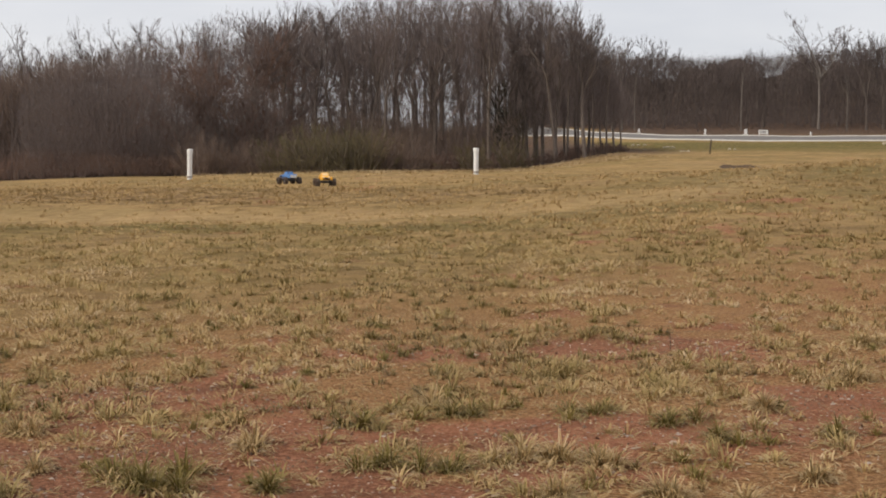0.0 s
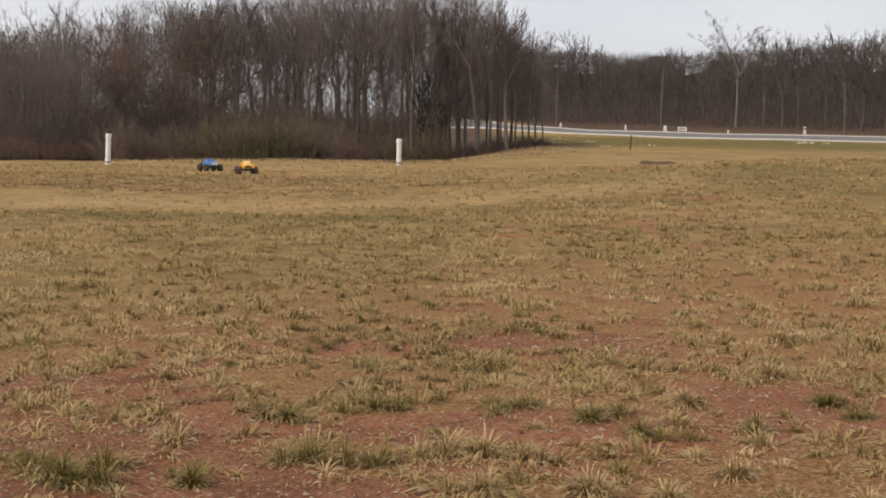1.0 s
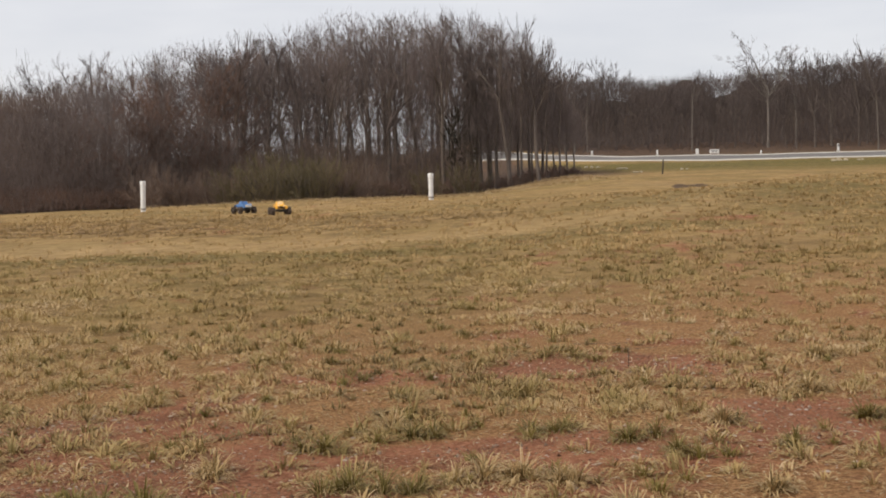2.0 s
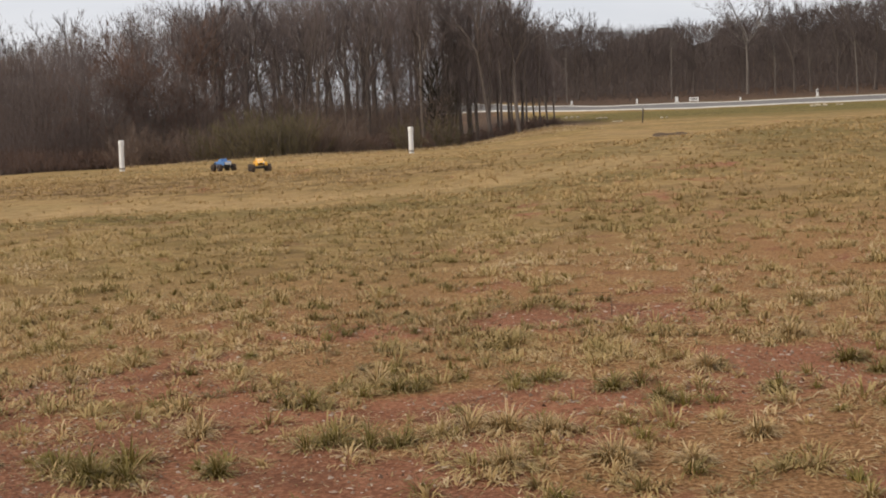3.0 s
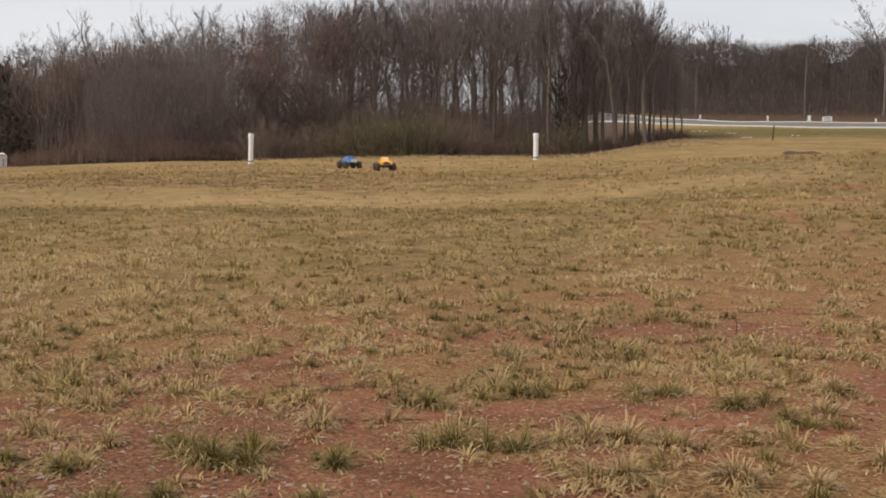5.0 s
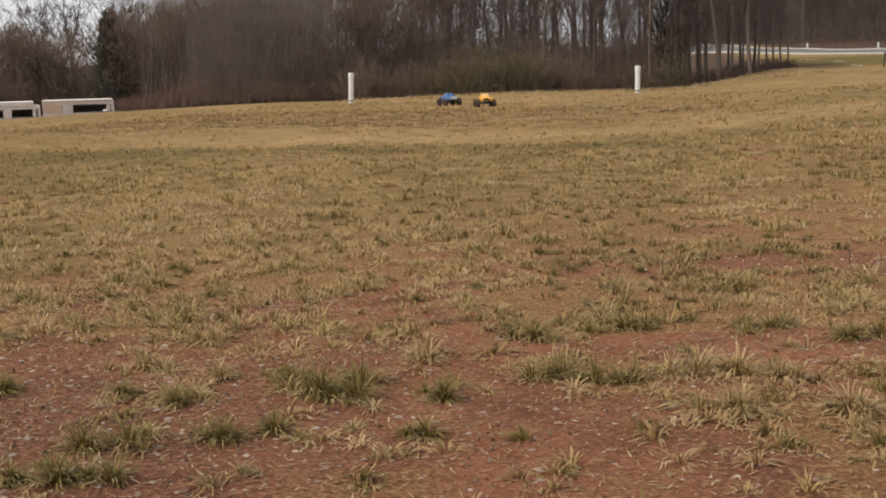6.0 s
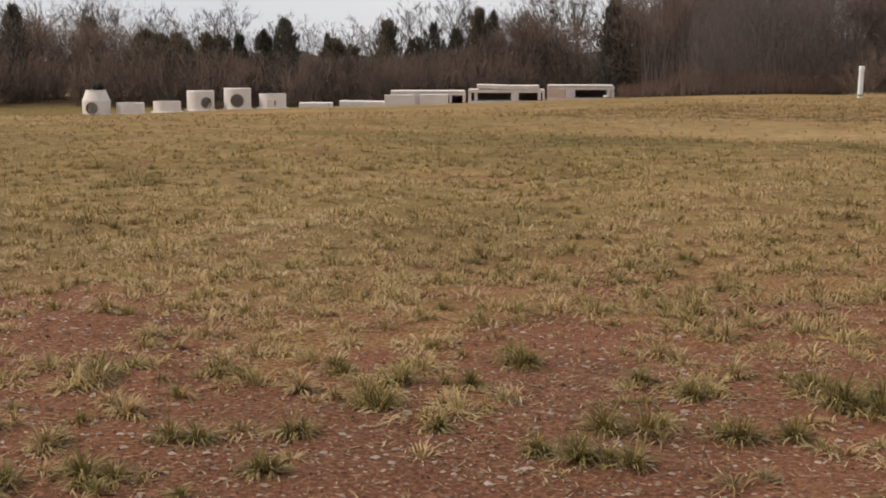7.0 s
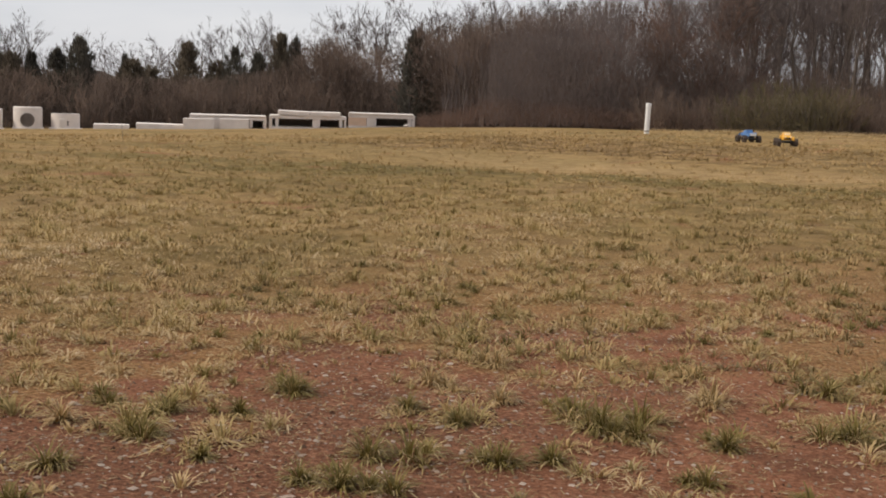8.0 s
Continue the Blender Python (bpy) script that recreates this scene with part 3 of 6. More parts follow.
# ---- bare trees ----
class Soup:
    """Vertices and faces gathered for one mesh."""

    def __init__(self):
        self.v, self.tri, self.quad, self.n = [], [], [], 0

    def tube(self, pts, radii, sides):
        first = self.n
        for k, (p, r) in enumerate(zip(pts, radii)):
            d = (pts[min(k + 1, len(pts) - 1)] - pts[max(k - 1, 0)])
            d = d / (np.linalg.norm(d) + 1e-9)
            a = np.cross(d, (0.31, 0.95, 0.02) if abs(d[1]) < 0.8 else (1, 0, 0))
            a /= np.linalg.norm(a)
            b = np.cross(d, a)
            if k == len(pts) - 1 and r < 0.012:
                self.v.append(p)
                self.n += 1
                base = self.n - 1 - sides
                self.tri += [(base + i, base + (i + 1) % sides, self.n - 1) for i in range(sides)]
                return
            for i in range(sides):
                t = 2 * math.pi * i / sides
                self.v.append(p + r * (math.cos(t) * a + math.sin(t) * b))
            self.n += sides
            if k:
                q = first + (k - 1) * sides
                self.quad += [(q + i, q + (i + 1) % sides, q + sides + (i + 1) % sides, q + sides + i) for i in range(sides)]

    def sliver(self, p, tip, w, rng):
        d = tip - p
        a = np.cross(d, rng.normal(size=3))
        a *= w / (np.linalg.norm(a) + 1e-9)
        self.v += [p - a, p + a, tip]
        self.tri.append((self.n, self.n + 1, self.n + 2))
        self.n += 3

    def mesh(self, name):
        return quick_mesh(name, np.array(self.v), [np.array(self.tri).reshape(-1, 3), np.array(self.quad).reshape(-1, 4)])


def turned(d, angle, rng):
    a = np.cross(d, rng.normal(size=3))
    a /= np.linalg.norm(a) + 1e-9
    return d * math.cos(angle) + a * math.sin(angle)


def limb(rng, p, d, length, segs, wander, rise):
    pts, d = [p], d.copy()
    for _ in range(segs):
        d = d + rng.normal(size=3) * wander + np.array((0, 0, rise))
        d /= np.linalg.norm(d)
        pts.append(pts[-1] + d * length / segs)
    return pts


def grow_tree(seed, height, girth, fork, spread, depth, twig, ends=2, sides=2, twigs=6, wander=0.13, low=2, leaders=3, sway=0.04):
    """A bare tree whose trunk forks into rising limbs, each forking again; trunk and main limbs in one mesh, the fine crown in another."""
    rng = np.random.default_rng(seed)
    wood, crown = Soup(), Soup()
    trunk = limb(rng, np.array((0, 0, -0.3)), np.array((0, 0, 1.0)), height * fork + 0.3, 5, sway, 0.06)
    wood.tube(trunk, [girth * (1.3 if k == 0 else 1 - 0.3 * k / 5) for k in range(6)], 6)
    up = np.array((0, 0, 1.0))

    def grow(p, d, length, r, level):
        if level == depth:
            tip = p + d * length
            crown.sliver(p, tip, r, rng)
            for _ in range(twigs):
                q = p + (tip - p) * rng.uniform(0.15, 1.0)
                e = turned(d, rng.uniform(0.25, 0.75), rng) + up * 0.2
                crown.sliver(q, q + e * length * rng.uniform(0.3, 0.7), twig * rng.uniform(0.5, 1.0), rng)
            return
        segs = 3 if level < 3 else 2
        pts = limb(rng, p, d, length, segs, wander, 0.05)
        (wood if level < 3 else crown).tube(pts, [r * (1 - 0.4 * k / segs) for k in range(segs + 1)], 4 if level == 1 else 3)
        last = pts[-1] - pts[-2]
        last /= np.linalg.norm(last)
        for k in range(ends):
            e = turned(last, spread * rng.uniform(0.12, 0.5), rng) + up * 0.07
            grow(pts[-1], e / np.linalg.norm(e), length * rng.uniform(0.58, 0.82), r * 0.66 * (1.0 if k == 0 else 0.88), level + 1)
        for _ in range(sides):
            k = int(rng.integers(0, segs))
            q = pts[k] + (pts[k + 1] - pts[k]) * rng.uniform(0.2, 0.95)
            e = turned(last, spread * rng.uniform(0.45, 0.95), rng) + up * 0.12
            grow(q, e / np.linalg.norm(e), length * rng.uniform(0.42, 0.7), r * 0.46, level + 1)

    stem = height * (1 - fork)
    top = trunk[-1] - trunk[-2]
    top /= np.linalg.norm(top)
    for k in range(leaders):
        grow(trunk[-1], turned(top, spread * (0.08 if k == 0 else rng.uniform(0.3, 0.65)), rng), stem * (0.46 if k == 0 else rng.uniform(0.32, 0.44)), girth * (0.58 if k == 0 else 0.44), 1)
    for _ in range(low):
        k = int(rng.integers(2, 5))
        grow(trunk[k] + (trunk[k + 1] - trunk[k]) * rng.uniform(0, 1), turned(top, spread * rng.uniform(0.6, 1.0), rng), stem * rng.uniform(0.2, 0.32), girth * 0.26, 2)
    reach = max(p[2] for p in crown.v)
    for soup in (wood, crown):
        soup.v = [p * np.array((1.0, 1.0, height / reach)) for p in soup.v]
    return wood.mesh("trunk"), crown.mesh("crown")


def tree_thing(name, wood, crown, label, category="tree", group="", bark=None, twigs=None):
    t = tagged(new(name), label, category, group)
    link_mesh("trunk", wood, bark or BARK, t)
    link_mesh("crown", crown, twigs or TWIG, t)
    return t


def planted(x, y, size, turn, lean=0.0, wide=1.0, sink=0.0):
    return pose(x, y, float(land(x, y)) - sink, lean, lean * 0.6, turn) @ Matrix.Diagonal((size * wide, size * wide, size, 1))


class Planter:
    """Uses each made tree once, then copies."""

    def __init__(self, kinds):
        self.kinds, self.used = kinds, set()

    def put(self, k, m):
        k = min(set(range(len(self.kinds))) - self.used, default=k % len(self.kinds))
        if k in self.used:
            own = self.kinds[k].scale
            return copy_thing(self.kinds[k], m @ Matrix.Diagonal((1 / own.x, 1 / own.y, 1 / own.z, 1)))
        self.used.add(k)
        self.kinds[k].matrix_basis = m
        return self.kinds[k]


def polar(az, d):
    """Plan place from a bearing to the left of +y, in degrees, and a distance."""
    return -math.sin(radians(az)) * d, math.cos(radians(az)) * d


def rises_to(x, y, el):
    """How high a thing at (x, y) must be to reach the elevation el, in degrees, fitting it to the camera's view."""
    return 1.03 + np.hypot(x, y) * np.tan(np.radians(el)) - land(x, y)


def bearing(x, y):
    return np.degrees(np.arctan2(-np.asarray(x, float), np.asarray(y, float)))


def grove_tops(az):
    """Elevation of the grove's tallest crowns by bearing."""
    return np.interp(az, [-9, -7.6, -6.3, -5.5, -2.7, 1.8, 4.6, 8.3, 12.4, 15.4, 20, 26], [4.3, 5.4, 6.9, 7.35, 7.35, 7.1, 6.75, 6.35, 6.05, 5.75, 5.2, 4.6])


def grove_mass(az):
    """Elevation up to which the grove is a close mass of twigs."""
    return np.interp(az, [-9, -7.6, -6.3, -2.7, 1.8, 4.6, 8.3, 12.4, 15.4, 18, 19.6, 20.6, 21.4, 22.2], [1.6, 3.2, 5.0, 6.0, 5.7, 5.2, 4.9, 4.1, 3.1, 2.9, 2.6, 2.0, 1.0, 0.1])


def left_mass(az):
    """Elevation of the brown thickets behind the concrete pieces."""
    return np.interp(az, [12, 14, 17, 20, 21.4, 22.3, 23.2, 24.5, 25.6, 26.4, 27.5, 28.5, 31, 36, 38, 40, 42, 44, 47, 52, 60],
                     [3.9, 3.8, 3.3, 2.9, 2.3, 1.3, 1.6, 2.0, 2.1, 1.8, 1.1, 0.7, 0.25, 0.15, 0.3, 0.5, 0.8, 1.5, 1.8, 1.7, 1.7])


rng = np.random.default_rng(7)

# the grove beyond the vent pipes
GROVE = "bare trees of the grove"
grove = Planter([tree_thing("tree", *grow_tree(20 + k, 10.0, 0.115 + 0.022 * (k % 3), 0.40 + 0.05 * (k % 4), 0.72 + 0.1 * (k % 3), 4, 0.014, twigs=7, low=2 + k % 2),
                            "slender bare grey-brown tree in a dense grove", "tree", GROVE) for k in range(8)])
for row in range(7):
    for col in range(24):
        x = -34 + col * 1.78 + rng.uniform(-0.9, 0.9)
        y = 63.5 + row * 4.2 + rng.uniform(-1.8, 1.8) + 0.22 * max(0, -x - 8)
        if x > 8.0 - 0.55 * row or (x > 3.0 and row > 3) or (row == 6 and x > -6):
            continue
        az = float(bearing(x, y))
        if az > 20.5 or (az > 9 and row > 1 and rng.uniform() < (0.5 if az < 13 else 0.75 if az < 15.5 else 0.93)):
            continue
        el = float(grove_tops(az)) * rng.uniform(0.88, 1.02)
        if az > 7.5 and row < 2:
            el = float(grove_mass(az)) * rng.uniform(0.85, 1.05)
        grove.put(int(rng.integers(0, 8)), planted(x, y, float(rises_to(x, y, el)) / 10, rng.uniform(0, 360), rng.uniform(-4, 4), rng.uniform(0.75, 1.0)))
for x, y, el in ((8.9, 66, 4.3), (8.3, 64, 5.0), (7.7, 65, 5.9), (7.0, 66.5, 6.6), (8.6, 69, 4.6), (6.2, 64, 7.0), (5.2, 66, 7.0), (4.4, 66, 6.6), (2.4, 64.5, 6.9), (3.4, 67, 7.05), (-1.5, 64, 6.6), (-3.2, 65.5, 6.6), (5.6, 62.8, 5.6),
                 (6.8, 63.4, 6.0), (7.7, 67, 5.3), (4.0, 68, 6.8), (6.5, 68, 6.5), (8.2, 71, 5.2), (9.3, 72, 3.9), (9.9, 70.5, 3.6)):
    grove.put(int(rng.integers(0, 8)), planted(x, y, float(rises_to(x, y, el)) / 10, rng.uniform(0, 360), rng.uniform(-1.5, 1.5), 0.72))

# a few reddish trees in front of the grove
red = Planter([tree_thing("tree", *grow_tree(50 + k, 6.8, 0.06, 0.18, 0.8, 4, 0.017, twigs=9, low=4), "bare tree with reddish budding twigs before a grove", "tree",
                          "reddish trees before the grove", twigs=TWIG_RED) for k in range(2)])
for k, (x, y, el) in enumerate(((-10.4, 61, 5.9), (-9.2, 62.5, 5.6), (-11.6, 62.5, 5.2), (-8.4, 60.5, 4.6), (-10.0, 59.8, 4.4), (-12.8, 61, 4.0), (-15.5, 62.5, 3.4))):
    red.put(k, planted(x, y, float(rises_to(x, y, el)) / 6.8, rng.uniform(0, 360)))

# the wood beyond the road
FARW = "bare trees of the wood beyond the road"
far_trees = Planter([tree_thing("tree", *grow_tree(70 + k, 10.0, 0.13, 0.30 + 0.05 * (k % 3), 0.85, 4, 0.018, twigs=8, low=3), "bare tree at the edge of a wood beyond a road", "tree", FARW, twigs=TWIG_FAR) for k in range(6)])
for row in range(4):
    for col in range(28):
        x = 9 + col * 3.6 + rng.uniform(-1.6, 1.6)
        y = 139 + row * 7 + rng.uniform(-3, 3)
        az = float(bearing(x, y))
        el = float(np.interp(az, [-40, -24, -18, -16, -12.5, -11, -9.5, -6, -3], [5.3, 5.1, 4.7, 4.3, 4.05, 4.15, 4.5, 4.75, 4.6])) * rng.uniform(0.88, 1.0)
        far_trees.put(int(rng.integers(0, 6)), planted(x, y, float(rises_to(x, y, el)) / 10, rng.uniform(0, 360), rng.uniform(-2, 2), rng.uniform(0.8, 1.1)))
PALE_BARK = bark_material("pale_bark", (0.10, 0.083, 0.07), (0.20, 0.173, 0.15), 0.2)
tall = tree_thing("tree", *grow_tree(93, 12.0, 0.12, 0.5, 1.0, 5, 0.014, 2, 1, 6, low=2, leaders=6, sway=0.012), "tall pale-barked bare tree with a round fan-shaped crown", "tree", bark=PALE_BARK)
tall.matrix_basis = planted(38.4, 129.5, float(rises_to(38.4, 129.5, 5.75)) / 12, 40, 0, 1.3)
for az, d, el in ((-6.8, 138, 5.0), (-7.7, 137, 5.0), (-9.1, 138, 4.9), (-9.9, 140, 4.75), (-14.2, 139, 4.15), (-18.5, 133, 4.95), (-19.2, 136, 4.7), (-20.3, 134, 4.8), (-21.8, 134, 5.05), (-22.8, 133, 5.0), (-24.2, 134, 5.1)):
    x, y = polar(az, d)
    far_trees.put(int(rng.integers(0, 6)), planted(x, y, float(rises_to(x, y, el)) / 10, rng.uniform(0, 360), rng.uniform(-3, 3), 1.05))
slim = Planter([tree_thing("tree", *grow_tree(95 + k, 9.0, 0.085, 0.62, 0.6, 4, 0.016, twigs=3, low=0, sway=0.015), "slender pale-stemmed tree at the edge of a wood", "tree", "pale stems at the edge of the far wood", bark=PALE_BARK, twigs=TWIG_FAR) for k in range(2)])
for k, (az, d, h) in enumerate(((-7.6, 126, 0.8), (-8.05, 128, 0.9), (-8.6, 127, 0.8), (-13.24, 127, 0.9), (-17.7, 128, 0.75), (-21.1, 123, 0.85))):
    slim.put(k, planted(*polar(az, d), h, 80 * k, rng.uniform(-2, 2)))
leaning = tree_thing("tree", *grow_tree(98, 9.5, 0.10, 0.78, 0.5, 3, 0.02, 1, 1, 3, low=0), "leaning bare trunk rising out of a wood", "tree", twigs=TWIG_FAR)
leaning.matrix_basis = pose(*polar(-21.9, 136), float(land(*polar(-21.9, 136))), 4, -24, 0) @ Matrix.Diagonal((1, 1, 1.3, 1))

# the wood behind the concrete pieces
LEFTW = "bare trees behind the concrete pieces"
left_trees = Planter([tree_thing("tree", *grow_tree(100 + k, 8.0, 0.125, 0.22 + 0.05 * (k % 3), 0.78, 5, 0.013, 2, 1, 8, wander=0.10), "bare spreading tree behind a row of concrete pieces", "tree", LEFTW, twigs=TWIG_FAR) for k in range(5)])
for az, d, el in ((39.4, 108, 2.9), (38.6, 110, 3.1), (37.7, 112, 2.4), (35.4, 118, 2.2), (34.4, 116, 1.9), (33.2, 112, 2.3), (32.3, 114, 2.2), (31.2, 102, 3.05), (30.3, 110, 2.7), (28.9, 106, 3.45), (28.2, 112, 3.4), (26.9, 108, 3.2), (25.6, 112, 2.8), (24.6, 108, 3.75),
                  (24.0, 106, 4.0), (23.2, 104, 4.5), (22.5, 105, 4.5), (21.6, 108, 4.0), (19.2, 102, 4.3), (17.9, 104, 4.6), (16.4, 102, 4.8), (15.0, 104, 5.1), (20.3, 110, 3.7),
                  (40.6, 110, 2.6), (41.4, 112, 2.5), (42.1, 108, 2.6), (43.3, 112, 3.2), (44.4, 108, 3.3), (45.2, 112, 3.1), (46.5, 110, 3.3), (47.6, 112, 2.9), (49.0, 110, 3.0), (50.6, 112, 3.1), (52.2, 110, 3.0), (54.0, 112, 3.0), (56.0, 110, 3.0), (58.5, 112, 3.0)):
    x, y = polar(az, d)
    left_trees.put(int(rng.integers(0, 5)), planted(x, y, float(rises_to(x, y, el)) / 8, rng.uniform(0, 360), rng.uniform(-4, 4), rng.uniform(0.95, 1.25)))


# ---- evergreens, brush and undergrowth ----
def grow_cedar(seed, height, width, clumps=150, loose=1.0, leaf=1.0, ragged_=0.0, taper=0.8):
    """A pointed evergreen: tiers of upswept sprays round a stem; ragged_ opens gaps between them."""
    rg = np.random.default_rng(seed)
    wood, crown = Soup(), Soup()
    wood.tube(limb(rg, np.array((0, 0, -0.2)), np.array((0, 0, 1.0)), height * 0.9, 5, 0.02, 0.1), [0.12, 0.1, 0.08, 0.05, 0.03, 0.01], 5)
    tiers = [(rg.uniform(0, 6.3), rg.uniform(0.55, 1.15)) for _ in range(9)]
    for k in range(clumps):
        t = rg.uniform(0.02, 1) ** 0.9
        way_, far_ = tiers[min(8, int(t * 9))]
        a = rg.uniform(0, 2 * math.pi)
        lump = 1 + 0.28 * math.sin(a * 2 + way_) + ragged_ * (far_ - 0.85)
        reach = width * (1 - t) ** taper * min(1.0, 0.45 + 2.2 * t) * rg.uniform(0.2, 1.0) ** 0.6 * lump + 0.03
        c = np.array((math.cos(a) * reach, math.sin(a) * reach, t * height + 0.10 * reach))
        for _ in range(9):
            o = rg.normal(size=3) * (0.05 + 0.17 * (1 - t)) * loose
            tip = c + o + np.array((math.cos(a) * 0.16, math.sin(a) * 0.16, rg.uniform(0.10, 0.36)))
            crown.sliver(c + o, tip, rg.uniform(0.05, 0.11) * leaf, rg)
    return wood.mesh("trunk"), crown.mesh("crown")


cedars = Planter([tree_thing("cedar", *grow_cedar(200 + k, 4.0, 1.35 + 0.25 * (k % 3), 260, 1.5, 0.7, 1.1, 0.62 + 0.1 * (k % 2)), "dark green pointed cedar among bare trees", "evergreen tree", "cedars among the bare trees", twigs=NEEDLE) for k in range(5)])
for az, d, el, w in ((38.32, 87, 1.05, 0.75), (37.35, 86, 1.25, 0.85), (36.5, 85, 1.72, 0.75), (36.1, 86, 1.6, 0.8), (34.6, 88, 1.07, 0.5), (29.85, 89, 1.55, 0.7), (28.8, 88, 1.35, 0.95), (27.0, 90, 2.0, 0.7),
                     (45.0, 92, 1.7, 1.0), (48.0, 88, 2.2, 1.1), (50.1, 86, 2.4, 1.1), (49.2, 92, 2.0, 1.2), (52.3, 92, 1.9, 1.2), (54.6, 92, 2.0, 1.2), (57, 92, 2.0, 1.2)):
    x, y = polar(az, d)
    s = float(rises_to(x, y, el)) / 4.0
    cedars.put(int(rng.integers(0, 5)), planted(x, y, s, rng.uniform(0, 360), rng.uniform(-3, 3), w / max(0.7, s)))
bronze = Planter([tree_thing("cedar", *grow_cedar(210 + k, 4.0, 1.5, 260, 1.6, 0.75, 0.9, 0.45), "brownish-green winter cedar with a full rounded top", "evergreen tree", "brownish cedars among the bare trees", twigs=NEEDLE_BROWN) for k in range(2)])
for k, (az, d, el, w) in enumerate(((42.5, 88, 1.2, 1.0), (41.9, 87, 1.05, 0.9), (41.3, 89, 1.12, 0.9), (40.8, 86, 0.8, 0.8), (39.9, 88, 1.1, 0.8), (39.2, 87, 0.98, 0.9), (34.2, 87, 0.86, 1.1), (33.5, 90, 0.6, 1.0), (32.0, 88, 1.65, 0.9), (30.6, 90, 0.9, 0.8), (27.8, 88, 2.16, 0.8))):
    x, y = polar(az, d)
    s = float(rises_to(x, y, el)) / 4.0
    bronze.put(k % 2, planted(x, y, s, rng.uniform(0, 360), rng.uniform(-3, 3), w / max(0.7, s)))
ragged = tree_thing("evergreen", *grow_cedar(240, 5.0, 1.0, 150, 1.2, 0.9, 1.8), "tall ragged dark evergreen behind a concrete vault", "evergreen tree", twigs=NEEDLE)
x, y = polar(22.05, 78)
ragged.matrix_basis = planted(x, y, float(rises_to(x, y, 2.6)) / 5, 30, 5)
for az, d, h, turn in ((16.5, 76, 0.62, 140), (20.9, 79, 0.45, 250)):
    copy_thing(ragged, planted(*polar(az, d), h, turn, 4))


def grow_shrub(seed, height, width, stems):
    """Many thin stems from one root, each with fine rising twigs."""
    rg = np.random.default_rng(seed)
    wood, crown = Soup(), Soup()
    for _ in range(stems):
        a, tilt = rg.uniform(0, 2 * math.pi), abs(rg.normal()) * 0.5
        d = np.array((math.sin(tilt) * math.cos(a), math.sin(tilt) * math.sin(a), math.cos(tilt)))
        s = limb(rg, np.array((math.cos(a), math.sin(a), 0)) * rg.uniform(0, width * 0.5), d, height * rg.uniform(0.5, 1), 2, 0.12, 0.05)
        wood.tube(s, [0.014, 0.010, 0.005], 3)
        for _ in range(22):
            k = rg.integers(0, 2)
            p = s[k] + (s[k + 1] - s[k]) * rg.uniform(0, 1)
            crown.sliver(p, p + turned(d, rg.uniform(0.2, 0.8), rg) * rg.uniform(0.25, 0.6) * height * 0.45, rg.uniform(0.009, 0.02), rg)
    return wood.mesh("trunk"), crown.mesh("crown")


olive = Planter([tree_thing("shrub", *grow_shrub(300 + k, 2.0, 1.6, 46), "olive-green budding shrub at the foot of a grove", "shrub", "olive shrubs before the grove", twigs=TWIG_OLIVE) for k in range(2)])
for k, (x, y, h) in enumerate(((-6.8, 53, 0.85), (-5.6, 52.5, 1.0), (-4.6, 53.5, 1.05), (-3.6, 52.8, 1.0), (-2.8, 54, 0.85), (-5.1, 54.5, 1.1), (-4.0, 54.5, 1.05), (1.3, 53, 0.7), (3.0, 54, 0.75))):
    olive.put(k, planted(x, y, h, 70 * k))
brown = Planter([tree_thing("shrub", *grow_shrub(320 + k, 2.2, 1.8, 44), "brown leafless shrub at the edge of the field", "shrub", "brown shrubs along the field", twigs=BRUSH) for k in range(3)])
for k in range(30):
    x = -24 + k * 0.8 + rng.uniform(-0.5, 0.5)
    brown.put(k, planted(x, 54 + rng.uniform(-1, 5) + max(0, -x - 10) * 1.6, rng.uniform(0.6, 1.0), rng.uniform(0, 360)))
hedge = Planter([tree_thing("shrub", *grow_shrub(340 + k, 1.0, 1.5, 40), "low reddish-brown brush at the foot of the grove", "shrub", "low brush at the foot of the grove", twigs=TWIG_RED) for k in range(2)])
for k in range(24):
    hedge.put(k, planted(-1 + k * 0.44 + rng.uniform(-0.3, 0.3), 60 + 0.2 * k + rng.uniform(-0.8, 0.8), rng.uniform(0.7, 1.1) * (1 - 0.018 * k), rng.uniform(0, 360), 0, 1.1))
for k in range(40):
    az, d = 16 + 42 * (k + rng.uniform(-0.4, 0.4)) / 39, rng.uniform(80, 88)
    x, y = polar(az, d)
    brown.put(k, planted(x, y, min(1.5, max(0.45, float(rises_to(x, y, float(left_mass(az)) * 0.8)) / 2.2)), rng.uniform(0, 360)))


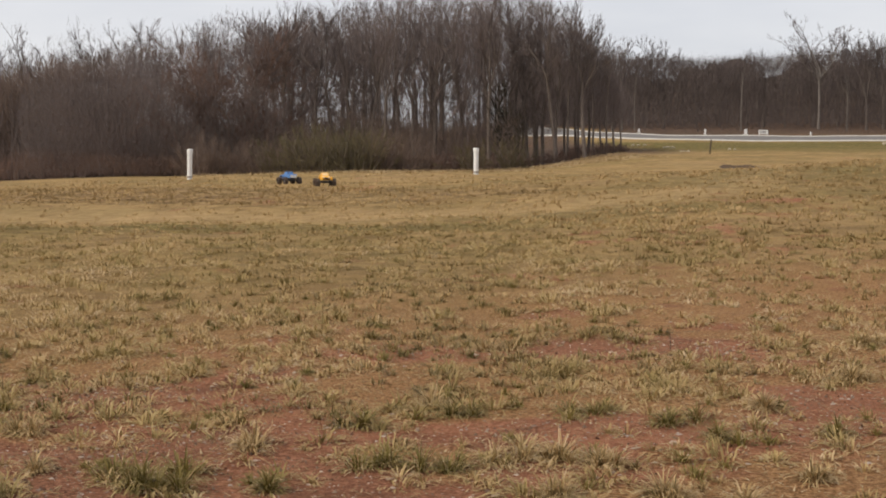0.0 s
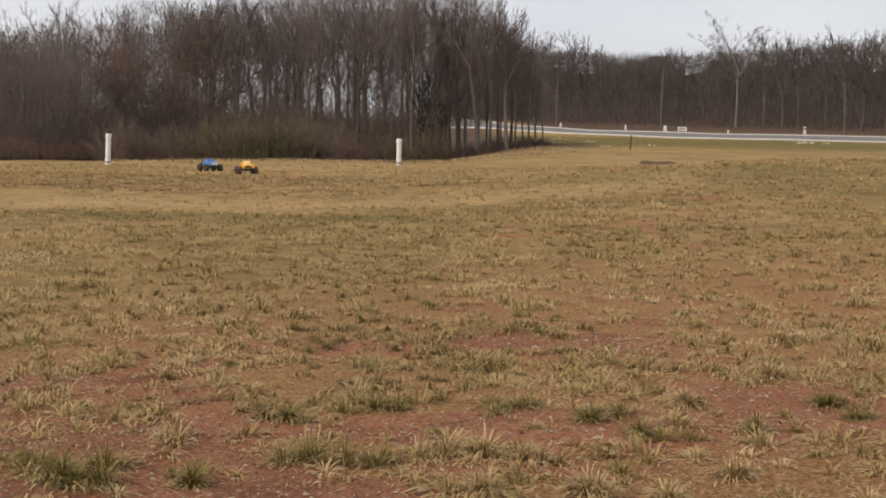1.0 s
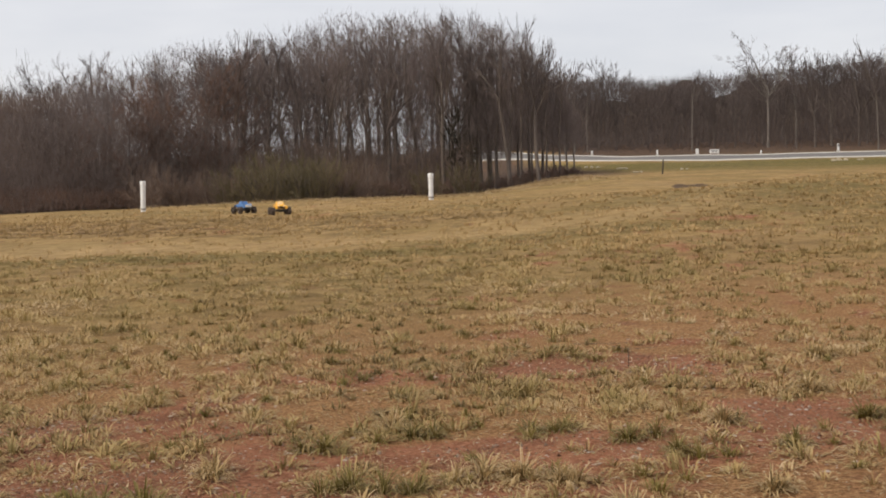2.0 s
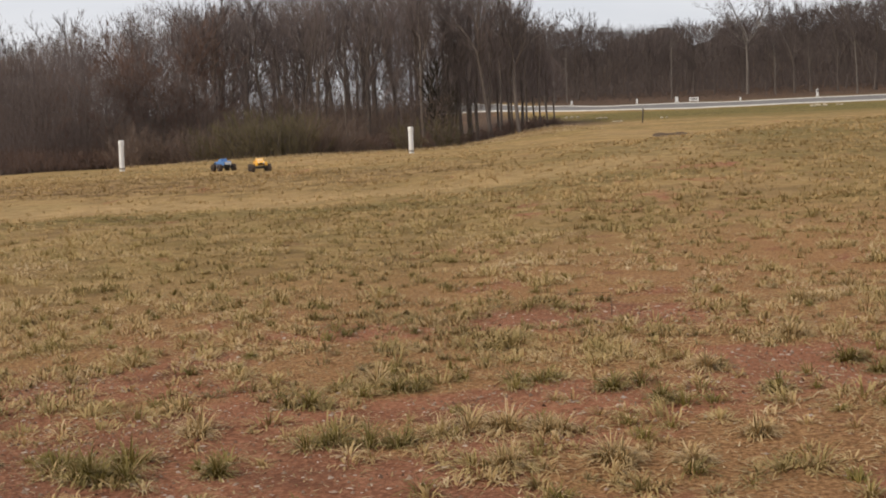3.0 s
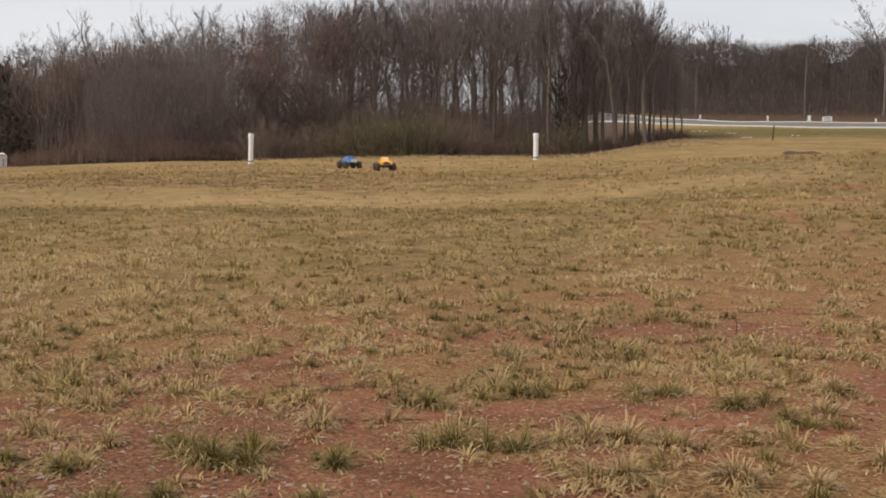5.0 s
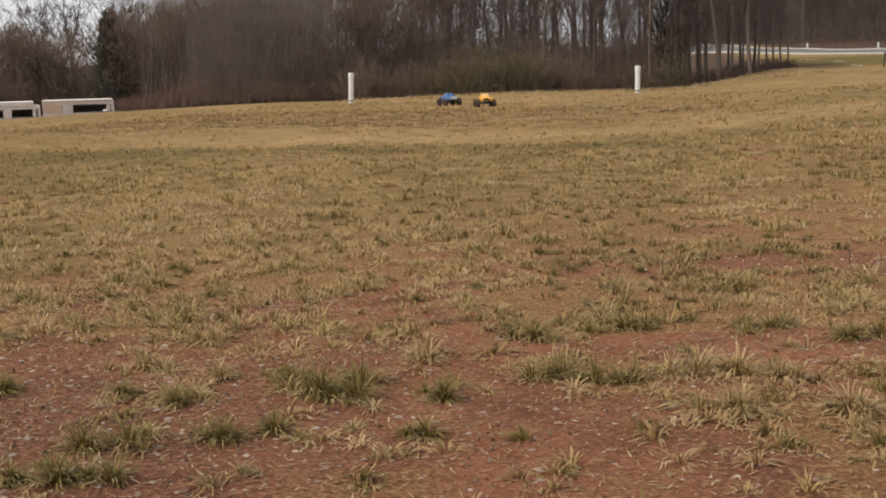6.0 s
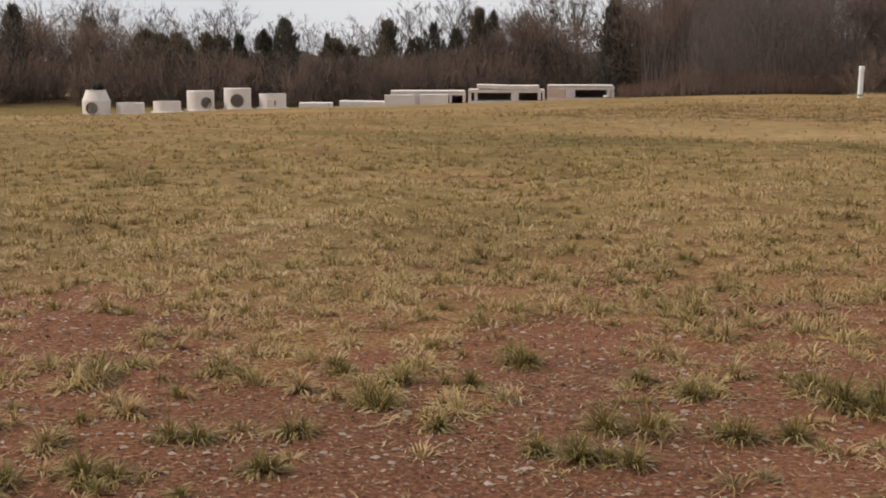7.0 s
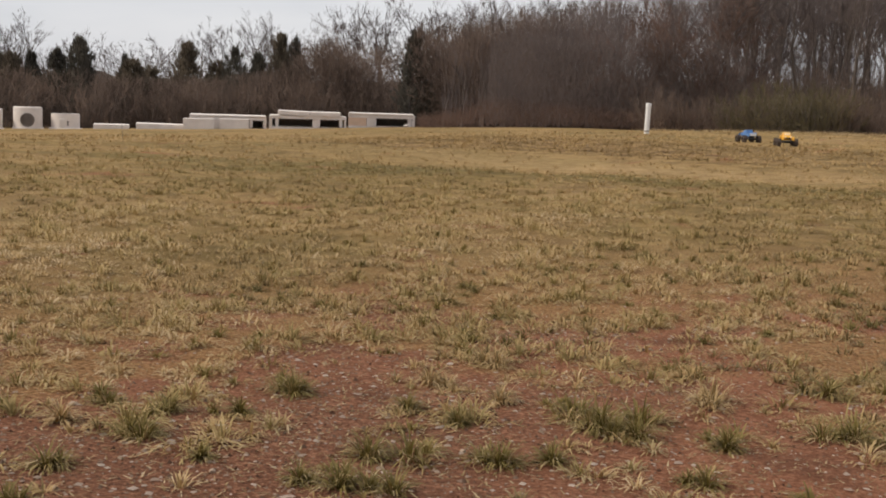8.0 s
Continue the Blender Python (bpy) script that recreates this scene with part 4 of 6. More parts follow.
def grow_bushy(seed, height, width, count, thick=1.0):
    """A low tree with a dense rounded crown of fine twigs."""
    rg = np.random.default_rng(seed)
    wood, crown = Soup(), Soup()
    trunk = limb(rg, np.array((0, 0, -0.2)), np.array((0, 0, 1.0)), height * 0.8, 5, 0.07, 0.05)
    wood.tube(trunk, [0.10, 0.085, 0.07, 0.05, 0.03, 0.01], 5)
    lumps = [(rg.uniform(-0.55, 0.55, 2) * width, rg.uniform(0.3, 0.78) * height, rg.uniform(0.35, 0.6)) for _ in range(9)]
    for c, h, r in lumps:
        p = np.array((c[0], c[1], h))
        s = trunk[int(rg.integers(1, 4))]
        wood.tube([s, (s + p) / 2 + rg.normal(size=3) * 0.1, p], [0.035, 0.025, 0.01], 3)
        for _ in range(count // 9):
            o = rg.normal(size=3)
            o *= rg.uniform(0.2, 1.0) ** 0.5 / np.linalg.norm(o)
            q = p + o * np.array((r * width, r * width, min(0.24 * height, height - h)))
            crown.sliver(q, q + (o * 0.5 + np.array((0, 0, 0.6)) + rg.normal(size=3) * 0.3) * 0.5, rg.uniform(0.010, 0.022) * thick, rg)
    return wood.mesh("trunk"), crown.mesh("crown")


bushy = Planter([tree_thing("tree", *grow_bushy(380 + k, 4.0, 1.9, 2000), "low brown tree with a dense rounded crown", "tree", "rounded brown trees behind the concrete pieces", twigs=BRUSH) for k in range(3)])
for k, (az, d) in enumerate(((47.4, 91), (46.4, 90), (45.3, 90), (44.2, 91), (43.2, 91), (41.4, 92), (52.6, 89), (55.0, 90), (26.3, 88), (25.6, 87), (24.8, 88), (24.0, 88), (27.4, 87), (29.3, 86), (31.4, 85), (33.0, 86), (35.2, 85), (38.8, 84), (21.2, 80), (20.5, 77), (19.6, 76), (18.7, 74), (17.6, 73), (20.0, 82), (18.2, 78), (16.4, 70), (15.2, 68))):
    x, y = polar(az, d)
    s = float(rises_to(x, y, float(left_mass(az)) * 1.04)) / 4
    bushy.put(k, planted(x, y, s, 77 * k, 0, 1.1 / max(0.8, s) ** 0.5))
vine = tree_thing("tree", *grow_bushy(230, 4.6, 0.5, 430, 1.4), "bare tree trunk thickly clad in dark ivy", "tree", twigs=IVY)
vine.matrix_basis = planted(2.75, 61.5, 1.0, 0)
vine2 = copy_thing(vine, planted(3.6, 63, 0.75, 80))
dark_green = Planter([tree_thing("evergreen", *grow_bushy(390 + k, 4.6, 2.0, 1900, 2.6), "dark evergreen tree with a ragged dense crown", "evergreen tree", "ragged evergreens behind the field", twigs=NEEDLE) for k in range(2)])
for k, (az, d, h) in enumerate(((48.0, 90, 0.85), (49.0, 89, 0.9), (50.0, 92, 0.85), (51.4, 90, 0.9), (53.0, 91, 0.9), (54.6, 93, 0.9))):
    dark_green.put(k, planted(*polar(az, d), h, 61 * k, 0, 1.1))


def undergrowth(name, centres, count, low, high, width, label, mat=None):
    """Uncountable upright stems and twigs spread over a stretch of woodland floor."""
    rg = np.random.default_rng(len(name) * 17 + count)
    x, y = centres(rg, count)
    h = rg.uniform(low, high, count) * (0.6 + 0.8 * soft_noise(x, y, 3.5, 21))
    base = np.column_stack([x, y, land(x, y) - 0.05 + rg.uniform(0, 0.25, count) * h])
    lean = rg.normal(size=(count, 2)) * 0.12
    tip = base + np.column_stack([lean[:, 0] * h, lean[:, 1] * h, h])
    a = rg.uniform(0, math.pi, count)
    w = rg.uniform(0.4, 1.0, count) * width
    o = np.column_stack([np.cos(a) * w, np.sin(a) * w, np.zeros(count)])
    v = np.stack([base - o, base + o, tip], 1).reshape(-1, 3)
    f = np.arange(3 * count).reshape(-1, 3)
    return tagged(link_mesh(name, quick_mesh(name, v, [f]), mat or BRUSH), label, "undergrowth", kind="stuff")


def left_floor(g, c, near=84, far=140, low=12, high=62):
    az, d = np.radians(g.uniform(low, high, c)), g.uniform(near, far, c)
    return -np.sin(az) * d, np.cos(az) * d


def twig_haze(name, centres, count, low, top, rough, length, width, label, mat, seed, rise=1.0, thin=None):
    """Uncountable fine twigs filling the space under the crowns; top(x, y) is the height they reach, uneven by rough; thin(x, y, h): the share left out."""
    rg = np.random.default_rng(seed)
    x, y = centres(rg, count)
    reach = top(x, y) * (1 - rough + 2 * rough * soft_noise(x, y, 4.5, seed)) * (1 - 0.4 * rough + 0.8 * rough * soft_noise(x, y, 1.5, seed + 1))
    h = low + np.maximum(reach - low, 0.1) * rg.uniform(0, 1, count) ** 0.85
    if thin is not None:
        keep = rg.uniform(0, 1, count) > thin(x, y, h)
        x, y, h = x[keep], y[keep], h[keep]
        count = len(x)
    base = np.column_stack([x, y, land(x, y) + h])
    d = rg.normal(size=(count, 3)) * 0.5 + np.array((0, 0, rise))
    d /= np.linalg.norm(d, axis=1)[:, None]
    o = np.cross(d, rg.normal(size=(count, 3)))
    o *= (rg.uniform(0.5, 1.0, count) * width / (np.linalg.norm(o, axis=1) + 1e-9))[:, None]
    tip = base + d * (length * rg.uniform(0.4, 1.2, count))[:, None]
    v = np.stack([base - o, base + o, tip], 1).reshape(-1, 3)
    return tagged(link_mesh(name, quick_mesh(name, v, [np.arange(3 * count).reshape(-1, 3)]), mat), label, "undergrowth", kind="stuff")


def level(h):
    return lambda x, y: np.full(np.shape(x), h)


def under_grove(x, y):
    return rises_to(x, y, grove_mass(bearing(x, y)))


def under_left(x, y):
    return np.maximum(rises_to(x, y, left_mass(bearing(x, y))), 0.8)


def light_gaps(x, y, h):
    """The grove is thinner between head height and the crowns towards its open end."""
    recede = np.hypot(x, y) < 63 + 16 * ss(16, 20.5, bearing(x, y)) + 5 * (soft_noise(x, y, 2.5, 91) - 0.5)
    return recede + 0.38 * ss(-9, -3, x) * ss(2.4, 3.6, h) * (1 - ss(5.6, 7.2, h)) + 0.35 * ss(1.0, 4.0, x)


undergrowth("undergrowth", lambda g, c: left_floor(g, c, 63, 94, -3, 20.5), 1800, 2.0, 5.0, 0.03, "thin upright stems among the trees of the grove", TWIG)
twig_haze("twigs", lambda g, c: left_floor(g, c, 63, 93, -2.6, 22), 125000, 0.0, under_grove, 0.2, 0.62, 0.014, "dense brown twigs filling the grove", TWIG, 21, thin=light_gaps)
twig_haze("twigs", lambda g, c: (g.uniform(0.5, 9.6, c), g.uniform(64, 76, c)), 30000, 1.4, under_grove, 0.12, 0.6, 0.012, "fine brown twigs at the thin end of the grove", TWIG, 22)
twig_haze("twigs", lambda g, c: left_floor(g, c, 59, 66, 7, 18.5), 24000, 0.0, lambda x, y: np.minimum(under_grove(x, y), 5.0) * 0.8, 0.3, 0.55, 0.011, "brown twigs of a low thicket", TWIG, 23)
twig_haze("twigs", lambda g, c: left_floor(g, c, 56, 66, 6, 21.6), 11000, 0.0, lambda x, y: 0.95 - 0.6 * ss(18.5, 21.5, bearing(x, y)), 0.5, 0.45, 0.011, "low reddish brush along the edge of the grove", TWIG_RED, 28)
twig_haze("twigs", lambda g, c: left_floor(g, c, 60, 84, -3.5, 9), 26000, 0.0, level(2.7), 0.3, 0.55, 0.013, "brown brush low between the trunks of the grove", BRUSH, 29)
undergrowth("undergrowth", lambda g, c: (g.uniform(9, 118, c), g.uniform(142, 178, c)), 3500, 2.5, 5.0, 0.05, "dark upright stems in the wood beyond the road")
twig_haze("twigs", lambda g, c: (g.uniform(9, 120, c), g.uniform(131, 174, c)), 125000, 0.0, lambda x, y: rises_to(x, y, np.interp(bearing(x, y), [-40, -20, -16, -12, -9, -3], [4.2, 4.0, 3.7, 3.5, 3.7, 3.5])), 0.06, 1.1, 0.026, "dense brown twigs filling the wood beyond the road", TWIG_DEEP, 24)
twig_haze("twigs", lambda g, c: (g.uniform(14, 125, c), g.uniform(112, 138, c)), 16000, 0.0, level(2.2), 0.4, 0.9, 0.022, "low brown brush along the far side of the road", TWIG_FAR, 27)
twig_haze("twigs", lambda g, c: left_floor(g, c, 81, 96), 72000, 0.0, under_left, 0.16, 0.6, 0.016, "dense brown brush behind the concrete pieces", BRUSH, 25)
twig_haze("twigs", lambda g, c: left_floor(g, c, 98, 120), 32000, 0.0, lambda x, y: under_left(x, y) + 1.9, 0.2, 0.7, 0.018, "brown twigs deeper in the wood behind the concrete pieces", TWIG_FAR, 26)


def tree_belt(name, line, top, label):
    """A far belt of woodland closing the view: a lumpy ridge of brown crowns."""
    line = np.array(line, float)
    n = len(line)
    rows = []
    for k, (off, h) in enumerate(((0, -1.0), (0, 0.35), (0.8, 0.75), (3, 1.0), (8, 0.9), (16, -0.4))):
        d = np.gradient(line, axis=0)
        d /= np.linalg.norm(d, axis=1)[:, None]
        q = line + np.stack([-d[:, 1], d[:, 0]], 1) * off
        lump = 0.65 + 0.5 * soft_noise(q[:, 0], q[:, 1], 5.0, 31 + k) + 0.5 * (soft_noise(q[:, 0], q[:, 1], 1.5, 41 + k) - 0.3)
        rows.append(np.column_stack([q + (soft_noise(q[:, 0], q[:, 1], 2.0, 51)[:, None] - 0.5) * 2, land(q[:, 0], q[:, 1]) + np.where(h > 0, h * top * lump, h)]))
    v = np.stack(rows, 1)
    k = np.arange(n * 6).reshape(n, 6)
    f = np.stack([k[:-1, :-1], k[1:, :-1], k[1:, 1:], k[:-1, 1:]], -1).reshape(-1, 4)
    return tagged(link_mesh(name, quick_mesh(name, v.reshape(-1, 3), [f]), BELT), label, "woodland", kind="structure")


def belt_material():
    m, n, l, b = material("distant_woodland", 1.0)
    b.inputs["Specular IOR Level"].default_value = 0.0
    s = n.new("ShaderNodeMapping")
    s.inputs["Scale"].default_value = (1.6, 1.6, 0.22)
    l.new(place_of(n), s.inputs["Vector"])
    g, g2 = noise_node(n, l, 1.2, 6, 0.75, s.outputs["Vector"]), noise_node(n, l, 0.12, 3, 0.6, s.outputs["Vector"])
    c = ramp(n, l, g, [(0.32, (0.085, 0.066, 0.057)), (0.52, (0.14, 0.110, 0.095)), (0.72, (0.20, 0.163, 0.142))])
    l.new(blend(n, l, calc(n, l, "MULTIPLY", g2, 0.5), c, (0.10, 0.078, 0.064)), b.inputs["Base Color"])
    bump(n, l, b, g, 1.0, 0.5)
    return m


BELT = belt_material()
tree_belt("backdrop_1", [(x, 182) for x in np.arange(190, 9, -0.7)], 7.0, "distant belt of brown winter woodland")
tree_belt("backdrop_2", [(x, 106 + 0.3 * max(0, -x - 8)) for x in np.arange(-16, -44, -0.6)], 2.2, "distant belt of brown winter woodland")
tree_belt("backdrop_3", [polar(a, 146) for a in np.arange(10, 85, 0.3)], 2.2, "distant belt of brown winter woodland")


# ---- vent pipes ----
def vent_pipe(x, y, height, lean, joint):
    p = thing("vent_pipe", x, y, float(land(x, y)) - 0.02, 20, "upright white plastic vent pipe with a cap in the field", "vent pipe", "white vent pipes")
    p.matrix_basis = p.matrix_basis @ pose(0, 0, 0, lean * 0.5, lean)
    part("pipe", lathe([(0, 0), (0.068, 0), (0.068, height), (0, height)], 20), PVC, p, smooth=False)
    part("cap", lathe([(0.070, height - 0.10), (0.078, height - 0.095), (0.078, height + 0.015), (0.070, height + 0.03), (0, height + 0.034)], 20), PVC, p, "white domed pipe cap")
    part("collar", lathe([(0.0705, joint), (0.075, joint + 0.005), (0.075, joint + 0.045), (0.0705, joint + 0.05)], 20), PVC_GREY, p, "grey ring low on the pipe")
    return p


for x, y, top, lean in ((-6.906, 34.312, 0.90, 1.5), (0.906, 34.988, 0.91, 0.3)):
    vent_pipe(x, y, top - float(land(x, y)), lean, 0.06)


# ---- precast concrete pieces in a row ----
CON = "row of precast concrete pieces"


def ring_wall(radius, wall, height, hole=None, lip=0.0, cone=None):
    """A concrete ring with a round pipe opening cut through its front wall; hole: (sideways angle, height, radius)."""
    bm = bmesh.new()
    steps, levels = 48, 16
    top = cone[0] if cone else height

    def skin(r, inward):
        grid = []
        for j in range(levels + 1):
            h = top * j / levels
            grid.append([bm.verts.new((r * math.sin(2 * math.pi * i / steps), -r * math.cos(2 * math.pi * i / steps), h)) for i in range(steps)])
        for j in range(levels):
            for i in range(steps):
                a = 2 * math.pi * (i + 0.5) / steps
                a = a - 2 * math.pi if a > math.pi else a
                if hole and abs(a) < 1.4:
                    dx, dz = radius * (a - hole[0]), top * (j + 0.5) / levels - hole[1]
                    if dx * dx + dz * dz < hole[2] ** 2:
                        continue
                q = (grid[j][i], grid[j][(i + 1) % steps], grid[j + 1][(i + 1) % steps], grid[j + 1][i])
                bm.faces.new(q if not inward else q[::-1])
        return grid

    out, inn = skin(radius, False), skin(radius - wall, True)
    if cone:
        profile = [(radius, top), (cone[1], height - 0.08), (cone[1], height), (cone[1] - wall, height), (cone[1] - wall, height - 0.1), (radius - wall, top)]
        rings = [[bm.verts.new((r * math.sin(2 * math.pi * i / steps), -r * math.cos(2 * math.pi * i / steps), h)) for i in range(steps)] for r, h in profile]
        for a, b in zip(rings, rings[1:]):
            for i in range(steps):
                bm.faces.new((a[i], a[(i + 1) % steps], b[(i + 1) % steps], b[i]))
    else:
        for i in range(steps):
            bm.faces.new((out[-1][i], out[-1][(i + 1) % steps], inn[-1][(i + 1) % steps], inn[-1][i]))
    # round the opening's edge and tie the two skins together
    if hole:
        for v in bm.verts:
            a = math.atan2(v.co.x, -v.co.y)
            dx, dz = radius * (a - hole[0]), v.co.z - hole[1]
            dist = math.hypot(dx, dz)
            if abs(a) < 1.4 and abs(dist - hole[2]) < 0.075 and dist > 1e-4 and 0.01 < v.co.z < top - 0.01:
                k = hole[2] / dist
                r = math.hypot(v.co.x, v.co.y)
                a2 = hole[0] + dx * k / radius
                v.co = (r * math.sin(a2), -r * math.cos(a2), hole[1] + dz * k)
    bmesh.ops.recalc_face_normals(bm, faces=bm.faces)
    return bm


def manhole(name, side, z_off, radius, height, label, hole=None, lip=0.09, cone=None, category="concrete ring", notch=False):
    x, y = polar(*side)
    o = thing(name, x, y, float(land(x, y)) - 0.03 + z_off, side[0], label, category, CON)
    closed = bool(hole) and not cone
    part("ring", ring_wall(radius, 0.13, height - 0.10 if closed else height, hole, cone=cone), CONCRETE, o)
    wall = o.children[0].data
    # inner faces take the darker copy: shade painted inside the ring
    wall.materials.append(CONCRETE_SHADE)
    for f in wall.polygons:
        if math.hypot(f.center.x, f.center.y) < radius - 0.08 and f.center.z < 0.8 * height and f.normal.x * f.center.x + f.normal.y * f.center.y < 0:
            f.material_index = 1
    if closed:
        part("top_rim", lathe([(radius - 0.13, height - 0.096), (radius, height - 0.096), (radius, height - 0.05), (radius - 0.015, height - 0.015), (radius - 0.05, height), (radius - 0.13, height), (radius - 0.13, height - 0.096)], 48), CONCRETE, o)
    if lip:
        part("base_slab", lathe([(0, 0.0), (radius + lip, 0.0), (radius + lip, 0.09), (radius + lip - 0.02, 0.11), (0, 0.11)], 40), CONCRETE, o)
    if hole:
        a, h, r = hole
        sleeve = lathe([(r + 0.025, -0.02), (r + 0.025, 0.17), (r - 0.012, 0.17), (r - 0.012, -0.02), (r + 0.025, -0.02)], 28, axis="y")
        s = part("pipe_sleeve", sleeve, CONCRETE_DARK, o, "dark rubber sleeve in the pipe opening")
        s.matrix_basis = pose(0, 0, 0, 0, 0, math.degrees(a)) @ pose(0, -radius, h)
    if notch:
        bm = boxes((-0.30, 0.02, -radius - 0.02, -radius + 0.1, 0.16, 0.55), bevel=0.03)
        part("recess_plug", bm, CONCRETE, o)
        # raised dark block stands for the shade in a slot
        part("slot", boxes((0.07, 0.15, -radius - 0.016, -radius + 0.06, 0.22, 0.48), bevel=0.02), CONCRETE_DARK, o, "dark block painted as the shade in an upright slot")
    return o


manhole("manhole_cone", (44.695, 65), 0, 0.68, 1.30, "pale concrete manhole cone section with a round pipe opening", (-0.36, 0.42, 0.27), 0.04, (0.78, 0.50), "manhole section")
manhole("concrete_ring", (43.259, 65), 0, 0.68, 0.60, "low plain pale concrete ring on the ground", None, 0.03)
manhole("concrete_ring", (41.687, 65), 0, 0.68, 0.62, "low pale concrete ring on a wider base slab", None, 0.14)
manhole("concrete_ring", (40.229, 65), 0, 0.68, 1.06, "tall pale concrete ring with a round pipe opening", (0.42, 0.46, 0.26), 0.10)
manhole("concrete_ring", (38.61, 65), 0, 0.68, 1.10, "tall pale concrete ring with a wide round opening", (-0.04, 0.48, 0.31), 0.06)
manhole("concrete_ring", (37.061, 65), 0, 0.68, 0.80, "pale concrete ring with a cast recess and slot", None, 0.12, notch=True)

# a lumpy black shape added for an unidentified dark object on the cone
x, y = polar(44.695 - 0.12, 65)
rgb_ = random.Random(5)
bm = bmesh.new()
for k in range(7):
    c = Vector((rgb_.uniform(-0.17, 0.17), rgb_.uniform(-0.12, 0.12), rgb_.uniform(0.08, 0.16) if k < 5 else 0.27))
    wide_ = rgb_.uniform(0.11, 0.17)
    for v in bmesh.ops.create_icosphere(bm, subdivisions=2, radius=1)["verts"]:
        d = v.co.normalized()
        v.co = c + d * wide_ * (0.8 + 0.5 * noise.noise(d * 2.2 + c * 9))
part("plastic_bundle", bm, BLACK_LUMP)
bundle = bpy.data.objects["plastic_bundle"]
bundle.matrix_basis = pose(x, y, float(land(*polar(44.695, 65))) - 0.03 + 1.26, 0, 0, 20)
tagged(bundle, "unidentified lumpy black object on a manhole cone", "bundle")


def slab(name, az0, az1, d, z0, h, deep, label, mat=None, tilt=0.0):
    a = (az0 + az1) / 2
    w = radians(abs(az0 - az1)) * d
    x, y = polar(a, d)
    bm = bmesh.new()
    add_box(bm, -w / 2, w / 2, -deep / 2, deep / 2, 0, h, bevel=0.02)
    o = part(name, bm, mat or CONCRETE)
    o.matrix_basis = pose(x, y, float(land(x, y)) - 0.02 + z0, 0, tilt, a)
    return tagged(o, label, "concrete slab", CON)


slab("concrete_slab", 35.889, 34.384, 64.5, 0, 0.26, 1.6, "flat pale concrete slab lying on the ground")
slab("concrete_slab", 34.078, 31.986, 65, 0, 0.32, 1.8, "long flat pale concrete slab lying on the ground", tilt=0.8)


def vault(az0, az1, d, height, piers, label, tan=None, deep=2.2, cap=0.20, caps=((0.0, 1.0),), sag=0.0):
    """An open-fronted concrete vault: floor, end walls and piers with a roof slab; piers are (from, to) shares of its width."""
    a = (az0 + az1) / 2
    w = radians(abs(az0 - az1)) * d
    x, y = polar(a, d)
    o = thing("concrete_vault", x, y, float(land(x, y)) - 0.06, a, label, "concrete vault", CON)
    part("floor_slab", boxes((-w / 2, w / 2, -deep / 2, deep / 2, 0, 0.14), bevel=0.015), CONCRETE, o)
    # back wall in the darker copy, shade put into its colour
    part("back_wall", boxes((-w / 2, w / 2, deep / 2 - 0.16, deep / 2, 0.14, 0.62 * height), bevel=0.01), CONCRETE_SHADE, o)
    for k, (p, q) in enumerate(piers):
        part("pier", boxes((-w / 2 + p * w, -w / 2 + q * w, -deep / 2, deep / 2 - 0.163, 0.143, height - 0.163), bevel=0.015), CONCRETE_TAN if tan == k else CONCRETE, o,
             "tan concrete wall" if tan == k else "")
    part("roof_slab", boxes((-w / 2, w / 2, -deep / 2 - 0.02, deep / 2 + 0.02, height - 0.16, height), bevel=0.01), CONCRETE, o)
    for k, (p, q) in enumerate(caps):
        half = (q - p) * w / 2
        c = part("cover_slab", boxes((-half, half, -deep / 2 - 0.08, deep / 2, 0.004, cap), bevel=0.014), CONCRETE, o)
        tip = sag if k == 0 else 0.0
        c.matrix_basis = pose(-w / 2 + p * w + half, 0, height + half * math.sin(radians(tip)), 0, tip, 0)
    return o


vault(31.757, 28.431, 66, 0.72, ((0, 0.06), (0.30, 0.55), (0.78, 0.82), (0.96, 1.0)), "open-fronted concrete vault with a long cover slab", caps=((0.0, 0.995),), cap=0.07)
slab("concrete_block", 32.063, 30.713, 64.0, 0, 0.56, 0.7, "square pale concrete block before a vault")
slab("concrete_block", 30.459, 29.19, 64.0, 0, 0.53, 0.7, "square pale concrete block before a vault")
vault(28.254, 24.868, 65, 0.70, ((0, 0.04), (0.08, 0.12), (0.56, 0.66), (0.91, 0.95), (0.97, 1.0)), "open-fronted concrete vault with a thick cover slab", caps=((0.11, 0.52), (0.525, 0.925)), cap=0.20, sag=1.6)
vault(24.718, 21.764, 65, 0.70, ((0, 0.27), (0.275, 0.42), (0.89, 0.94), (0.95, 1.0)), "open-fronted concrete vault with a tan end wall", tan=0, caps=((0.0, 0.98),), cap=0.07)


# ---- loose stones ----
def rock_mesh(name, size, seed, flat=0.7, sub=2):
    rg = np.random.default_rng(seed)
    bm = bmesh.new()
    bmesh.ops.create_icosphere(bm, subdivisions=sub, radius=1)
    off = rg.uniform(0, 50, 3)
    for v in bm.verts:
        k = 0.75 + 0.6 * (noise.noise(v.co * 1.3 + Vector(off)))
        v.co = Vector((v.co.x * size * k, v.co.y * size * 0.8 * k, (v.co.z * flat * k + 0.2) * size))
    return bm


